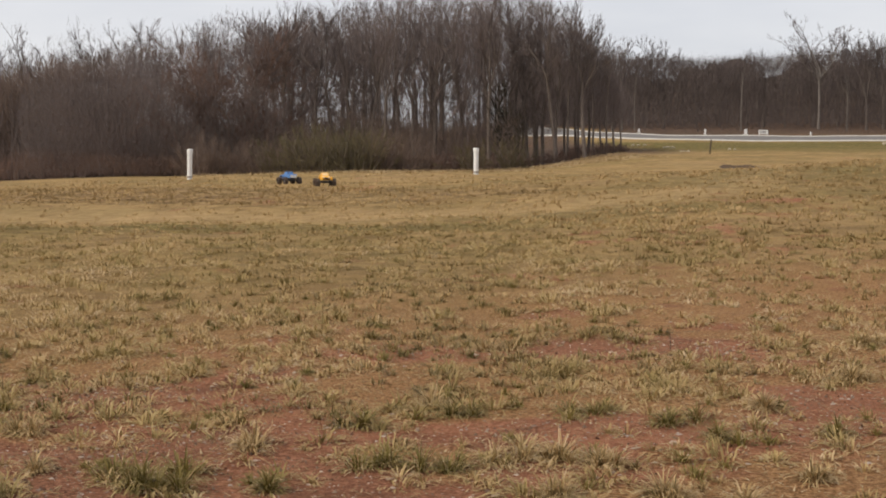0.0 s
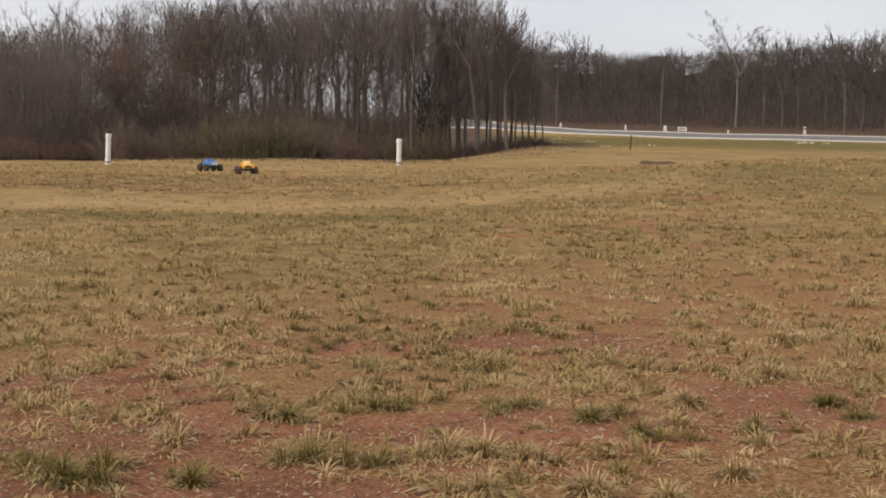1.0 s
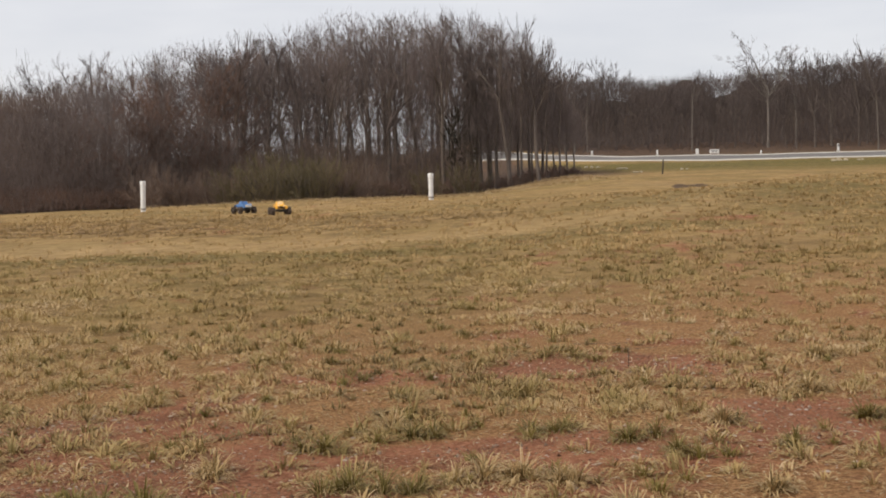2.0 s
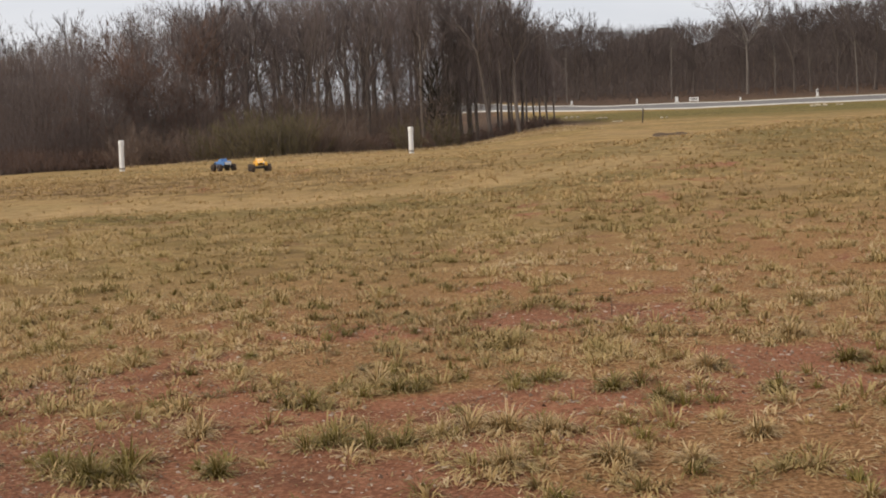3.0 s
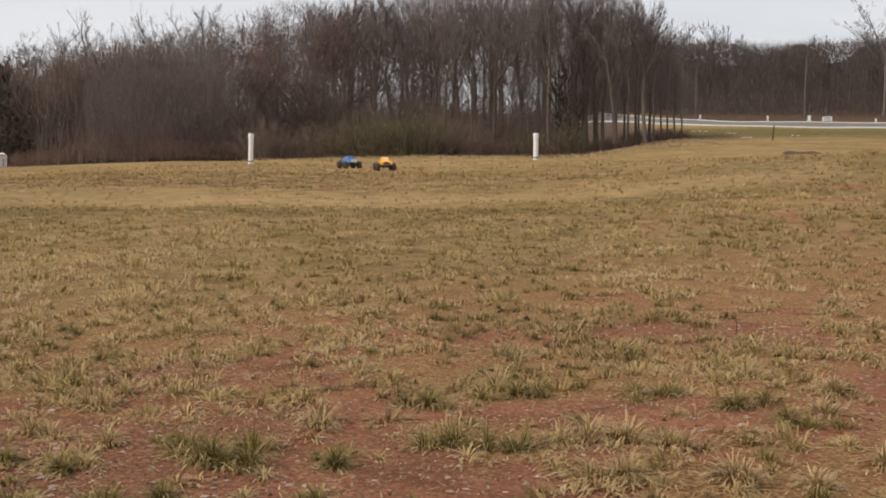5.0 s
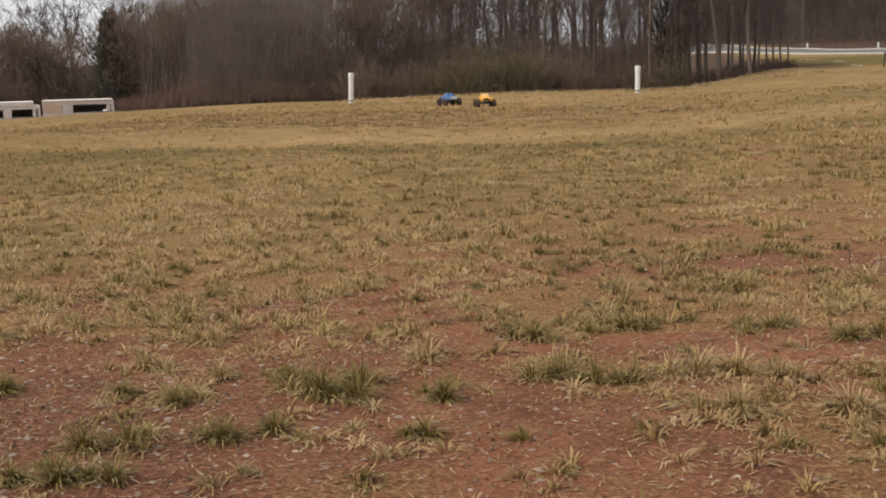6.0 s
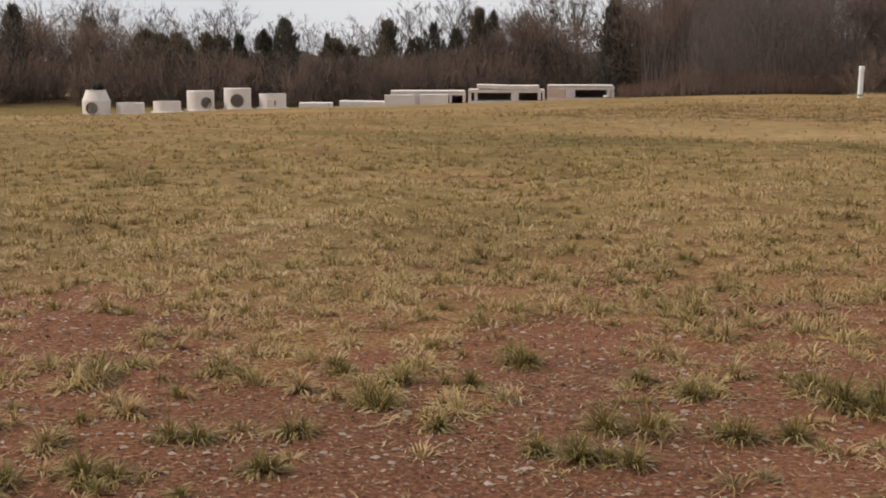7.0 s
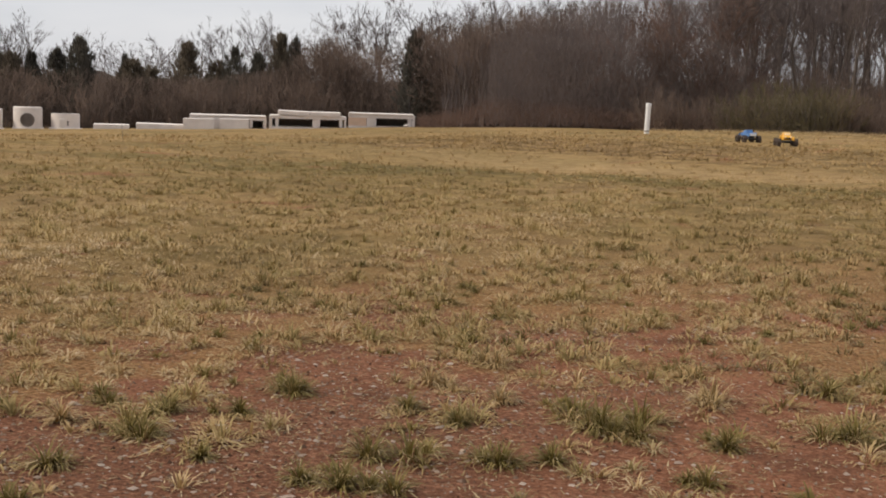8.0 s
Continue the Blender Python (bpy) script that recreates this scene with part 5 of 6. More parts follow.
def rubble(x, y, width, label, seed):
    o = thing("stone_heap", x, y, float(land(x, y)), 0, label, "stone heap", "pale stone heaps by the road")
    rg = random.Random(seed)
    for k in range(5):
        s = part("stone", rock_mesh("stone", width * rg.uniform(0.2, 0.36), seed * 10 + k, 0.55), STONE_BIG, o)
        s.matrix_basis = pose(rg.uniform(-width, width) * 0.7, rg.uniform(-0.4, 0.4), 0, 0, 0, rg.uniform(0, 360))
    return o


for k, (x, y, w) in enumerate(((12.44, 80.1, 0.6), (13.0, 73.7, 0.5), (12.1, 63.3, 0.35), (15.1, 65.9, 0.4), (31.1, 88.3, 0.8), (32.8, 88.6, 0.5), (37.5, 84, 0.7), (40.0, 86, 0.6))):
    rubble(x, y, w, "heap of pale stones in the grass below the road", k + 1)

lump = part("concrete_lump", rock_mesh("concrete_lump", 0.2, 77, 0.6), CONCRETE)
x, y = polar(21.764 + 0.35, 63.6)
lump.matrix_basis = pose(x, y, float(land(x, y)) + 0.02, 0, 0, 30)
tagged(lump, "broken white concrete lump before a vault", "concrete lump")

# a small bank of brown clay where water has run, shade put into its dark face, turf above it
v = []
STEPS_G = ((-0.9, -0.03), (-0.30, 0.10), (-0.12, 0.55), (0.0, 0.95), (0.12, 1.0), (1.0, 0.7), (2.4, 0.3), (4.0, -0.15))
for i in range(25):
    t = i / 12 - 1
    x, y = 9.75 + 0.55 * t, 40.6 - 1.3 * t + 0.5 * t * t
    h = 0.15 * max(0.0, 1 - t * t) ** 0.6 * (0.85 + 0.15 * math.sin(7 * t + 1))
    for off, lift in STEPS_G:
        px, py = x + 0.3 * off * (1 + 0.9 * max(0, t)) + random.uniform(-0.03, 0.03), y + off
        v.append((px, py, float(land(px, py)) + lift * h - (0.02 if h < 0.05 else 0) + random.uniform(-0.012, 0.012)))
m_ = len(STEPS_G)
k = np.arange(25 * m_).reshape(25, m_)
f = np.stack([k[:-1, :-1], k[1:, :-1], k[1:, 1:], k[:-1, 1:]], -1).reshape(-1, 4)
gully = link_mesh("gully_bank", quick_mesh("gully_bank", np.array(v), [f]), CUT_CLAY)
gully.data.materials.append(SOIL)
for attr in ("cover", "matted"):
    gully.data.attributes.new(attr, "FLOAT", "POINT").data.foreach_set("value", np.ones(25 * m_, np.float32))
gully.data.polygons.foreach_set("material_index", np.tile([0, 0, 0, 0, 1, 1, 1], 24).astype(np.int32))
gully.data.update()
tagged(gully, "small eroded bank of brown clay in the field", "gully", kind="structure")

# ---- markers and sign by the road ----
stake = thing("wooden_stake", 12.41, 58.8, float(land(12.41, 58.8)) - 0.05, 0, "thin dark wooden stake standing in the grass", "stake")
bm = bmesh.new()
add_box(bm, -0.03, 0.03, -0.024, 0.024, 0, 0.72, bevel=0.005)
part("post", bm, WOOD_STAKE, stake).matrix_basis = pose(0, 0, 0, 0, 4, 0)


def dead_stalk(x, y, height, lean, seed):
    """A dry weed stem with a few short side shoots."""
    rg = np.random.default_rng(seed)
    soup = Soup()
    p = limb(rg, np.array((0.0, 0, -0.01)), np.array((math.sin(lean), 0, math.cos(lean))), height, 4, 0.05, 0.0)
    r = 0.008 * height + 0.0012
    soup.tube(p, [r, r * 0.9, r * 0.75, r * 0.6, r * 0.45], 5)
    for k in (2, 3, 3, 4):
        d = turned(p[k] - p[k - 1], 0.6, rg)
        soup.tube([p[k], p[k] + d * 0.5, p[k] + d * 0.5 + np.array((0, 0, 0.09 * height))], [r * 0.5, r * 0.4, r * 0.3], 3)
    o = link_mesh("dead_stalk", soup.mesh("dead_stalk"), WOOD_STAKE)
    o.matrix_basis = pose(x, y, float(land(x, y)))
    return tagged(o, "thin dry brown weed stalk standing in the grass", "weed stalk", "dry weed stalks")


dead_stalk(1.1, 6.06, 0.125, 0.03, 1)
dead_stalk(-13.25, 19.12, 0.40, -0.05, 2)


def marker(x, y, h, w, label, dark=False):
    o = thing("marker_post", x, y, float(land(x, y)) - 0.03, 0, label, "marker post", "white marker posts by the road")
    part("post", boxes((-w / 2, w / 2, -0.04, 0.04, 0, h), bevel=0.01), WHITE_SIGN, o)
    part("base", boxes((-w * 0.8, w * 0.8, -0.08, 0.08, 0, 0.16), bevel=0.02), KERB, o)
    if dark:
        part("reflector", boxes((-w * 0.35, w * 0.35, -0.052, -0.043, h - 0.25, h - 0.08)), DARK_PAINT, o, "dark reflector plate")
    return o


for az, d, h, w in ((-8.8, 118, 0.45, 0.16), (-11.7, 113.5, 0.55, 0.14), (-13.45, 113, 0.6, 0.26), (-19.45, 116, 0.75, 0.18), (-24.1, 103, 0.8, 0.14), (-16.2, 114, 0.4, 0.12)):
    marker(*polar(az, d), h, w, "short white marker post beside the road", h > 0.7)
sx, sy = polar(-14.2, 113.5)
sign = thing("low_sign", sx, sy, float(land(sx, sy)), -13, "low white sign board with dark lines beside the road", "sign")
part("board", boxes((-0.40, 0.40, -0.02, 0.02, 0.16, 0.50), bevel=0.01), WHITE_SIGN, sign)
part("lettering_bar", boxes((-0.30, 0.29, -0.026, -0.0205, 0.36, 0.42)), DARK_PAINT, sign, "dark unreadable line of lettering")
part("lettering_bar", boxes((-0.26, 0.24, -0.026, -0.0205, 0.25, 0.30)), DARK_PAINT, sign, "dark unreadable line of lettering")
for sxx in (-0.33, 0.33):
    part("post", boxes((sxx - 0.03, sxx + 0.03, 0.0205, 0.06, -0.1, 0.48), bevel=0.006), WHITE_SIGN, sign)


# ---- radio-controlled trucks ----
def truck(name, x, y, turn, shell, window, label, trim):
    """A radio-controlled monster truck, its nose to +x."""
    o = thing(name, x, y, float(land(x, y)) + 0.004, turn, label, "toy truck", "radio-controlled trucks")
    for sx_ in (-1, 1):
        for sy_ in (-1, 1):
            w = new("wheel")
            w.parent = o
            w.matrix_basis = pose(sx_ * 0.165, sy_ * 0.165, 0.074)
            r, h = 0.074, 0.042
            part("tyre", lathe([(0.042, -h), (0.060, -h), (r - 0.006, -h * 0.85), (r, -h * 0.5), (r, h * 0.5), (r - 0.006, h * 0.85), (0.060, h), (0.042, h), (0.042, -h)], 28, axis="y"), TYRE, w)
            lugs = bmesh.new()
            for k in range(18):
                a = 2 * math.pi * k / 18
                for s in (-1, 1):
                    c = bmesh.ops.create_cube(lugs, size=1)["verts"]
                    bmesh.ops.transform(lugs, verts=c, matrix=pose(0, 0, 0, 0, math.degrees(a + 0.09 * s), 0) @ pose(0, s * h * 0.5, r + 0.001, 0, 0, 25 * s) @ Matrix.Diagonal((0.010, h * 0.85, 0.009, 1)))
            part("tread", lugs, TYRE, w)
            rim = lathe([(0, -h * 0.35), (0.014, -h * 0.35), (0.018, -h * 0.1), (0.040, -h * 0.1), (0.043, -h * 0.9), (0.043, h * 0.9), (0.040, h * 0.1), (0.018, h * 0.1), (0.014, h * 0.35), (0, h * 0.35)], 24, axis="y")
            part("rim", rim, RIM, w)
            nuts = bmesh.new()
            for k in range(5):
                a = 2 * math.pi * k / 5
                lathe([(0, -0.028), (0.006, -0.028), (0.006, 0.028), (0, 0.028)], 8, nuts, "y", (0.026 * math.cos(a), 0, 0.026 * math.sin(a)))
            part("wheel_bolts", nuts, NUT, w, "bright metal wheel bolts")
            shock = lathe([(0, 0), (0.008, 0), (0.008, 0.05), (0.012, 0.05), (0.012, 0.085), (0, 0.085)], 10)
            part("shock_absorber", shock, RIM, o).matrix_basis = pose(sx_ * 0.135, sy_ * 0.10, 0.075, sy_ * 28, 0, 0)
            arm = boxes((sx_ * 0.165 - 0.014, sx_ * 0.165 + 0.014, min(sy_ * 0.04, sy_ * 0.13), max(sy_ * 0.04, sy_ * 0.13), 0.066, 0.080), bevel=0.003)
            part("suspension_arm", arm, RIM, o)
    part("chassis", extruded([(-0.20, 0.075), (-0.17, 0.060), (0.17, 0.060), (0.22, 0.085), (0.21, 0.100), (0.12, 0.105), (-0.12, 0.105), (-0.20, 0.095)], -0.055, 0.055, 0.004), RIM, o)
    part("front_bumper", boxes((0.215, 0.245, -0.085, 0.085, 0.085, 0.110), bevel=0.008), RIM, o)
    body = [(-0.235, 0.135), (-0.10, 0.120), (0.09, 0.120), (0.115, 0.165), (0.215, 0.165), (0.235, 0.150), (0.240, 0.175), (0.225, 0.196), (0.105, 0.208), (0.055, 0.266), (-0.035, 0.270), (-0.060, 0.205), (-0.235, 0.200)]
    bm = extruded(body, -0.082, 0.082, 0.006)
    for v in bm.verts:
        if v.co.z > 0.21:
            v.co.y *= 0.86
        if v.co.x < -0.06 and v.co.z < 0.21:
            v.co.y *= 1.06
    shell_ob = part("body_shell", bm, shell, o)
    for s in (-1, 1):
        fender = bmesh.new()
        for k in range(9):
            a = math.pi * (0.08 + 0.84 * k / 8)
            add_box(fender, -0.012, 0.012, 0, 0.05, 0, 0.009)
            vs = list(fender.verts)[-8:]
            bmesh.ops.transform(fender, verts=vs, matrix=pose(0.165 + 0.072 * math.cos(a), 0.075 if s > 0 else -0.125, 0.118 + 0.072 * math.sin(a) * 0.9, 0, 90 - math.degrees(a), 0))
        part("fender", fender, shell, o)
        part("side_window", extruded([(-0.030, 0.216), (0.045, 0.216), (0.030, 0.255), (-0.022, 0.257)], s * 0.0685 - 0.002, s * 0.0685 + 0.002), window, shell_ob)
        part("headlight", lathe([(0, 0), (0.014, 0), (0.011, 0.012), (0, 0.016)], 12, axis="x", at=(0.236, s * 0.055, 0.178)), WHITE_TRIM, o, "white round headlight")
        rail = boxes((-0.225, -0.065, s * 0.078 - 0.008, s * 0.078 + 0.008, 0.2005, 0.214), bevel=0.003)
        part("bed_rail", rail, shell, o)
    part("windscreen", boxes((-0.002, 0.002, -0.058, 0.058, -0.026, 0.026), bevel=0.0009), window, shell_ob).matrix_basis = pose(0.0845, 0, 0.236, 0, -40.7, 0)
    part("grille", boxes((0.236, 0.2445, -0.036, 0.036, 0.150, 0.176), bevel=0.002), WHITE_TRIM if trim else RIM, o, "pale front grille" if trim else "")
    part("rear_panel", boxes((-0.2435, -0.236, -0.075, 0.075, 0.140, 0.196), bevel=0.002), WHITE_TRIM if trim else shell, o)
    part("antenna", lathe([(0, 0.2), (0.002, 0.2), (0.0015, 0.36), (0, 0.36)], 6, at=(-0.09, 0.05, 0)), RIM, o)
    return o


truck("toy_truck", -2.45, 26.0, -75, YELLOW, GLASS_TINT, "orange-yellow radio-controlled pickup truck with cream windows and big dark tyres", False)
truck("toy_truck", -3.45, 28.2, 122, BLUE, GLASS_PALE, "blue radio-controlled truck with white trim and brown dusty tyres on grass", True)


# ---- grass ----
def blade_mesh(name, root, heading, length, width, lean, droop, segs=2, tone=None):
    """Bent tapering blades: root (n, 3); heading, lean and droop in radians; length, width in metres."""
    c, s = np.cos(heading), np.sin(heading)
    out = np.column_stack([c, s, np.zeros_like(c)])
    across = np.column_stack([-s, c, np.zeros_like(c)]) * (width / 2)[:, None]
    up = np.array((0, 0, 1.0))
    d1 = out * np.sin(lean)[:, None] + up * np.cos(lean)[:, None]
    d2 = out * np.sin(lean + droop)[:, None] + up * np.cos(lean + droop)[:, None]
    mid = root + d1 * (length * 0.55)[:, None]
    tip = mid + d2 * (length * 0.45)[:, None]
    tip[:, 2] = np.maximum(tip[:, 2], root[:, 2] + 0.004)
    n = len(root)
    tone = np.full(n, 0.5) if tone is None else tone
    if segs == 1:
        v = np.stack([root - across, root + across, tip], 1)
        f = [np.arange(3 * n).reshape(-1, 3)]
        al = (0.0, 0.0, 1.0)
    elif segs == 2:
        v = np.stack([root - across, root + across, mid + across * 0.8, mid - across * 0.8, tip], 1)
        k = np.arange(n)[:, None] * 5
        f = [k + np.array((2, 4, 3)), k + np.array((0, 1, 2, 3))]
        al = (0.0, 0.0, 0.55, 0.55, 1.0)
    else:
        d3 = out * np.sin(lean + 0.5 * droop)[:, None] + up * np.cos(lean + 0.5 * droop)[:, None]
        p1 = root + d1 * (length * 0.38)[:, None]
        p2 = p1 + d3 * (length * 0.34)[:, None]
        tip = p2 + d2 * (length * 0.28)[:, None]
        p2[:, 2] = np.maximum(p2[:, 2], root[:, 2] + 0.006)
        tip[:, 2] = np.maximum(tip[:, 2], root[:, 2] + 0.003)
        v = np.stack([root - across * 0.7, root + across * 0.7, p1 + across, p1 - across, p2 + across * 0.75, p2 - across * 0.75, tip], 1)
        k = np.arange(n)[:, None] * 7
        f = [k + np.array((4, 6, 5)), k + np.array((0, 1, 2, 3)), k + np.array((3, 2, 4, 5))]
        al = (0.0, 0.0, 0.4, 0.4, 0.75, 0.75, 1.0)
    m = v.shape[1]
    return quick_mesh(name, v.reshape(-1, 3), f, np.tile(al, n), np.repeat(tone, m))


def tufts(seed, x, y, radius, per, long_, wide, splay, segs, name, core=0.5, vary=0.45):
    """Blades springing from tuft centres."""
    g = np.random.default_rng(seed)
    k = np.repeat(np.arange(len(x)), per)
    a = g.uniform(0, 2 * math.pi, len(k))
    q = g.uniform(0, 1, len(k)) ** 0.8
    r = q * radius[k] * 0.6
    bx, by = x[k] + np.cos(a) * r, y[k] + np.sin(a) * r
    root = np.column_stack([bx, by, land(bx, by) - 0.003])
    length = long_[k] * (0.55 + 0.5 * q) * g.uniform(0.65, 1.1, len(k))
    lean = np.clip(splay * (0.25 + 1.0 * q) + g.normal(size=len(k)) * 0.3, 0.03, 1.45)
    blown, way = g.uniform(0, 1.1, len(x))[k], g.uniform(0, 6.3, len(x))[k]
    heading = np.arctan2(np.sin(a) + blown * np.sin(way), np.cos(a) + blown * np.cos(way))
    own = g.uniform(-vary, vary, len(x)) * calm(x, y) + turf_tone(x, y)
    tone = np.clip(0.75 * own[k] + core * (q - 0.2), 0, 1)
    droop = (0.5 + 1.3 * q) * g.uniform(0.7, 1.3, len(k)) * (0.6 if segs == 1 else 1.0)
    thick = np.broadcast_to(wide, len(x))[k] * g.uniform(0.6, 1.3, len(k))
    return blade_mesh(name, root, heading + g.normal(size=len(k)) * 0.5, length, thick, lean, droop, segs, tone)


def scatter(seed, r0, r1, per_m2, bias=0.0, fall=0.0, soft=(0.0, 0.0)):
    """Places in the field before the observer, thinned where the clay is bare; fall: how fast they thin out with distance; soft: widths over which the stretch fades in and out."""
    g = np.random.default_rng(seed)
    lo, hi = radians(-34), radians(62)
    n = int((hi - lo) / 2 * (r1 * r1 - r0 * r0) * per_m2)
    r = np.sqrt(g.uniform(r0 * r0, r1 * r1, n))
    a = g.uniform(lo, hi, n)
    x, y = -np.sin(a) * r, np.cos(a) * r
    clump = 0.5 + 0.5 * ss(0.32, 0.60, soft_noise(x, y, 0.24, 61) if r1 < 20 else soft_noise(x, y, 0.6, 62))
    keep = ss(0.22, 0.62, cover(x, y) + bias) * clump * (r0 / r) ** fall * (1 - 0.4 * swale(x, y))
    if soft[0]:
        keep = keep * ss(r0, r0 + soft[0], r)
    if soft[1]:
        keep = keep * (1 - ss(r1 - soft[1], r1, r))
    keep = g.uniform(0, 1, n) < keep
    return x[keep], y[keep], g


def grass(name, mesh, mat, label):
    return tagged(link_mesh(name, mesh, mat), label, "grass", kind="stuff")


# dry tufts, thinning out with distance
x, y, g = scatter(1, 1.8, 7.5, 60, 0.32, soft=(0, 2.0))
grass("grass", tufts(11, x, y, g.uniform(0.02, 0.075, len(x)), 30, g.uniform(0.04, 0.10, len(x)), 0.0046, 1.05, 3, "grass"), BLADE, "short dry straw-coloured grass tufts on red clay")
x, y, g = scatter(2, 4.2, 12.0, 40, 0.22, soft=(1.6, 4.0))
grass("grass", tufts(12, x, y, g.uniform(0.06, 0.15, len(x)), 36, g.uniform(0.05, 0.115, len(x)), 0.0060, 1.15, 2, "grass", 0.8, 0.3), BLADE, "short dry grass tussocks of the field")
x, y, g = scatter(28, 7.5, 20.0, 18, 0.05, soft=(3.5, 8.0))
grass("grass", tufts(29, x, y, g.uniform(0.07, 0.17, len(x)), 36, g.uniform(0.055, 0.115, len(x)), 0.0088, 1.0, 1, "grass", 0.6, 0.4), BLADE_OLIVE, "short dry straw-coloured grass of the field")
x, y, g = scatter(26, 4.6, 15.0, 28, 0.22, soft=(2.2, 5.0))
grass("grass", tufts(27, x, y, g.uniform(0.03, 0.10, len(x)), 12, g.uniform(0.03, 0.06, len(x)), 0.0080, 1.1, 1, "grass", 0.35, 0.3), BLADE, "close short turf of dry grass")
x, y, g = scatter(3, 9.0, 42.0, 36, fall=1.05, soft=(4.0, 14.0))
wide = np.hypot(x, y) / 18.0
grass("grass", tufts(13, x, y, g.uniform(0.05, 0.13, len(x)) * np.sqrt(wide), 10, g.uniform(0.05, 0.105, len(x)) * wide ** 0.3, 0.007 + 0.013 * wide, 0.95, 1, "grass", 0.35, 0.35), BLADE_FAR, "dry grass of the field farther out")

# a closer carpet of small tufts on the flatter side
x, y, g = scatter(24, 5.5, 17.0, 22, 0.1, soft=(2.0, 7.0))
flat_side = g.uniform(0, 1, len(x)) < 1 - ss(-0.5, 2.0, x)
x, y = x[flat_side], y[flat_side]
grass("grass", tufts(25, x, y, g.uniform(0.04, 0.11, len(x)), 13, g.uniform(0.06, 0.11, len(x)), 0.010, 1.05, 1, "grass", 0.3, 0.35), BLADE, "close short carpet of dry grass")

# rougher tufts up the near side of the low ridge
x, y, g = scatter(20, 10.0, 32.0, 15, fall=0.6, soft=(4.0, 4.0))
up = ((x + 0.6) * 0.737 - (y - 15) * 0.676 > -2.0) & (x > 0.5)
x, y = x[up], y[up]
grass("grass", tufts(21, x, y, g.uniform(0.06, 0.16, len(x)), 16, g.uniform(0.09, 0.17, len(x)), 0.014, 0.85, 1, "grass", 0.25, 0.25), BLADE_FAR, "rough dry grass tufts up the side of a low ridge")

# the same field all round
g = np.random.default_rng(22)
r, a = np.sqrt(g.uniform(0.5, 14.0 ** 2, 5200)), g.uniform(radians(60), radians(328), 5200)
x, y = np.concatenate([-np.sin(a) * r, g.uniform(-2.5, 1.5, 160)]), np.concatenate([np.cos(a) * r, g.uniform(0.2, 1.7, 160)])
keep = g.uniform(0, 1, len(x)) < ss(0.2, 0.6, cover(x, y) + 0.1)
x, y = x[keep], y[keep]
grass("grass", tufts(23, x, y, g.uniform(0.05, 0.14, len(x)), 14, g.uniform(0.07, 0.14, len(x)), 0.012, 1.1, 1, "grass"), BLADE, "dry straw-coloured grass tufts on red clay")

# larger tussocks, dark within and pale at the drooping tips
x, y, g = scatter(30, 3.2, 8.0, 15, 0.28, soft=(0.6, 2.5))
grass("tussocks", tufts(31, x, y, g.uniform(0.07, 0.16, len(x)), 64, g.uniform(0.08, 0.15, len(x)), 0.0050, 1.2, 3, "tussocks", 1.0, 0.35), BLADE_OLIVE, "dry tussocks, olive within, with pale drooping blades")
x, y, g = scatter(32, 5.5, 15.0, 5, 0.2, soft=(2.0, 5.0))
grass("tussocks", tufts(33, x, y, g.uniform(0.10, 0.22, len(x)), 60, g.uniform(0.09, 0.16, len(x)), 0.0070, 1.15, 2, "tussocks", 1.0, 0.4), BLADE_OLIVE, "dry tussocks, olive within, with pale drooping blades")

# small green tufts among the dry ones
x, y, g = scatter(4, 2.0, 9.5, 12, 0.4, soft=(0, 3.0))
grass("grass", tufts(14, x, y, g.uniform(0.02, 0.06, len(x)), 46, g.uniform(0.05, 0.11, len(x)), 0.0042, 0.9, 3, "grass"), BLADE_GREEN, "small green grass tufts scattered among dry ones")

x, y, g = scatter(18, 6.5, 19.0, 2.6, 0.2, soft=(2.0, 6.0))
grass("grass", tufts(19, x, y, g.uniform(0.04, 0.10, len(x)), 22, g.uniform(0.07, 0.13, len(x)), 0.008, 1.1, 1, "grass", vary=0.3), BLADE_OLIVE, "olive grass tufts scattered over the field")

# rough tussocks on the face of the pad below the vent pipes
g = np.random.default_rng(16)
x, y = g.uniform(-13, 6, 5200), g.uniform(20, 29, 5200)
keep = g.uniform(0, 1, 5200) < 1.3 * bank_slope(x, y)
x, y = x[keep], y[keep]
grass("tussocks", tufts(17, x, y, g.uniform(0.06, 0.16, len(x)), 14, g.uniform(0.07, 0.16, len(x)), 0.013, 1.0, 1, "tussocks", 0.3, 0.25), BLADE_FAR, "rough brown tussocks on a low bank")

# dead blades lying flat on the clay
x, y, g = scatter(5, 1.8, 7.5, 1000, 0.5)
n = len(x)
grass("fallen_grass", blade_mesh("fallen_grass", np.column_stack([x, y, land(x, y) + 0.003]), g.uniform(0, 6.3, n), g.uniform(0.012, 0.042, n), g.uniform(0.003, 0.007, n),
                                 g.uniform(1.2, 1.5, n), g.uniform(0, 0.2, n), 1, g.uniform(0, 1, n)), BLADE_PALE, "dead grass blades lying on red clay")

# taller rough grass at the foot of the grove
g = np.random.default_rng(6)
x = g.uniform(-10, 9, 2400)
y = 51 + 0.6 * np.clip(x, 0, 20) + g.normal(size=2400) * 2.4
grass("tall_grass", tufts(15, x, y, g.uniform(0.1, 0.3, 2400), 9, g.uniform(0.14, 0.34, 2400), 0.018, 0.8, 1, "tall_grass"), BLADE_PALE, "tall pale rough grass at the foot of the grove")


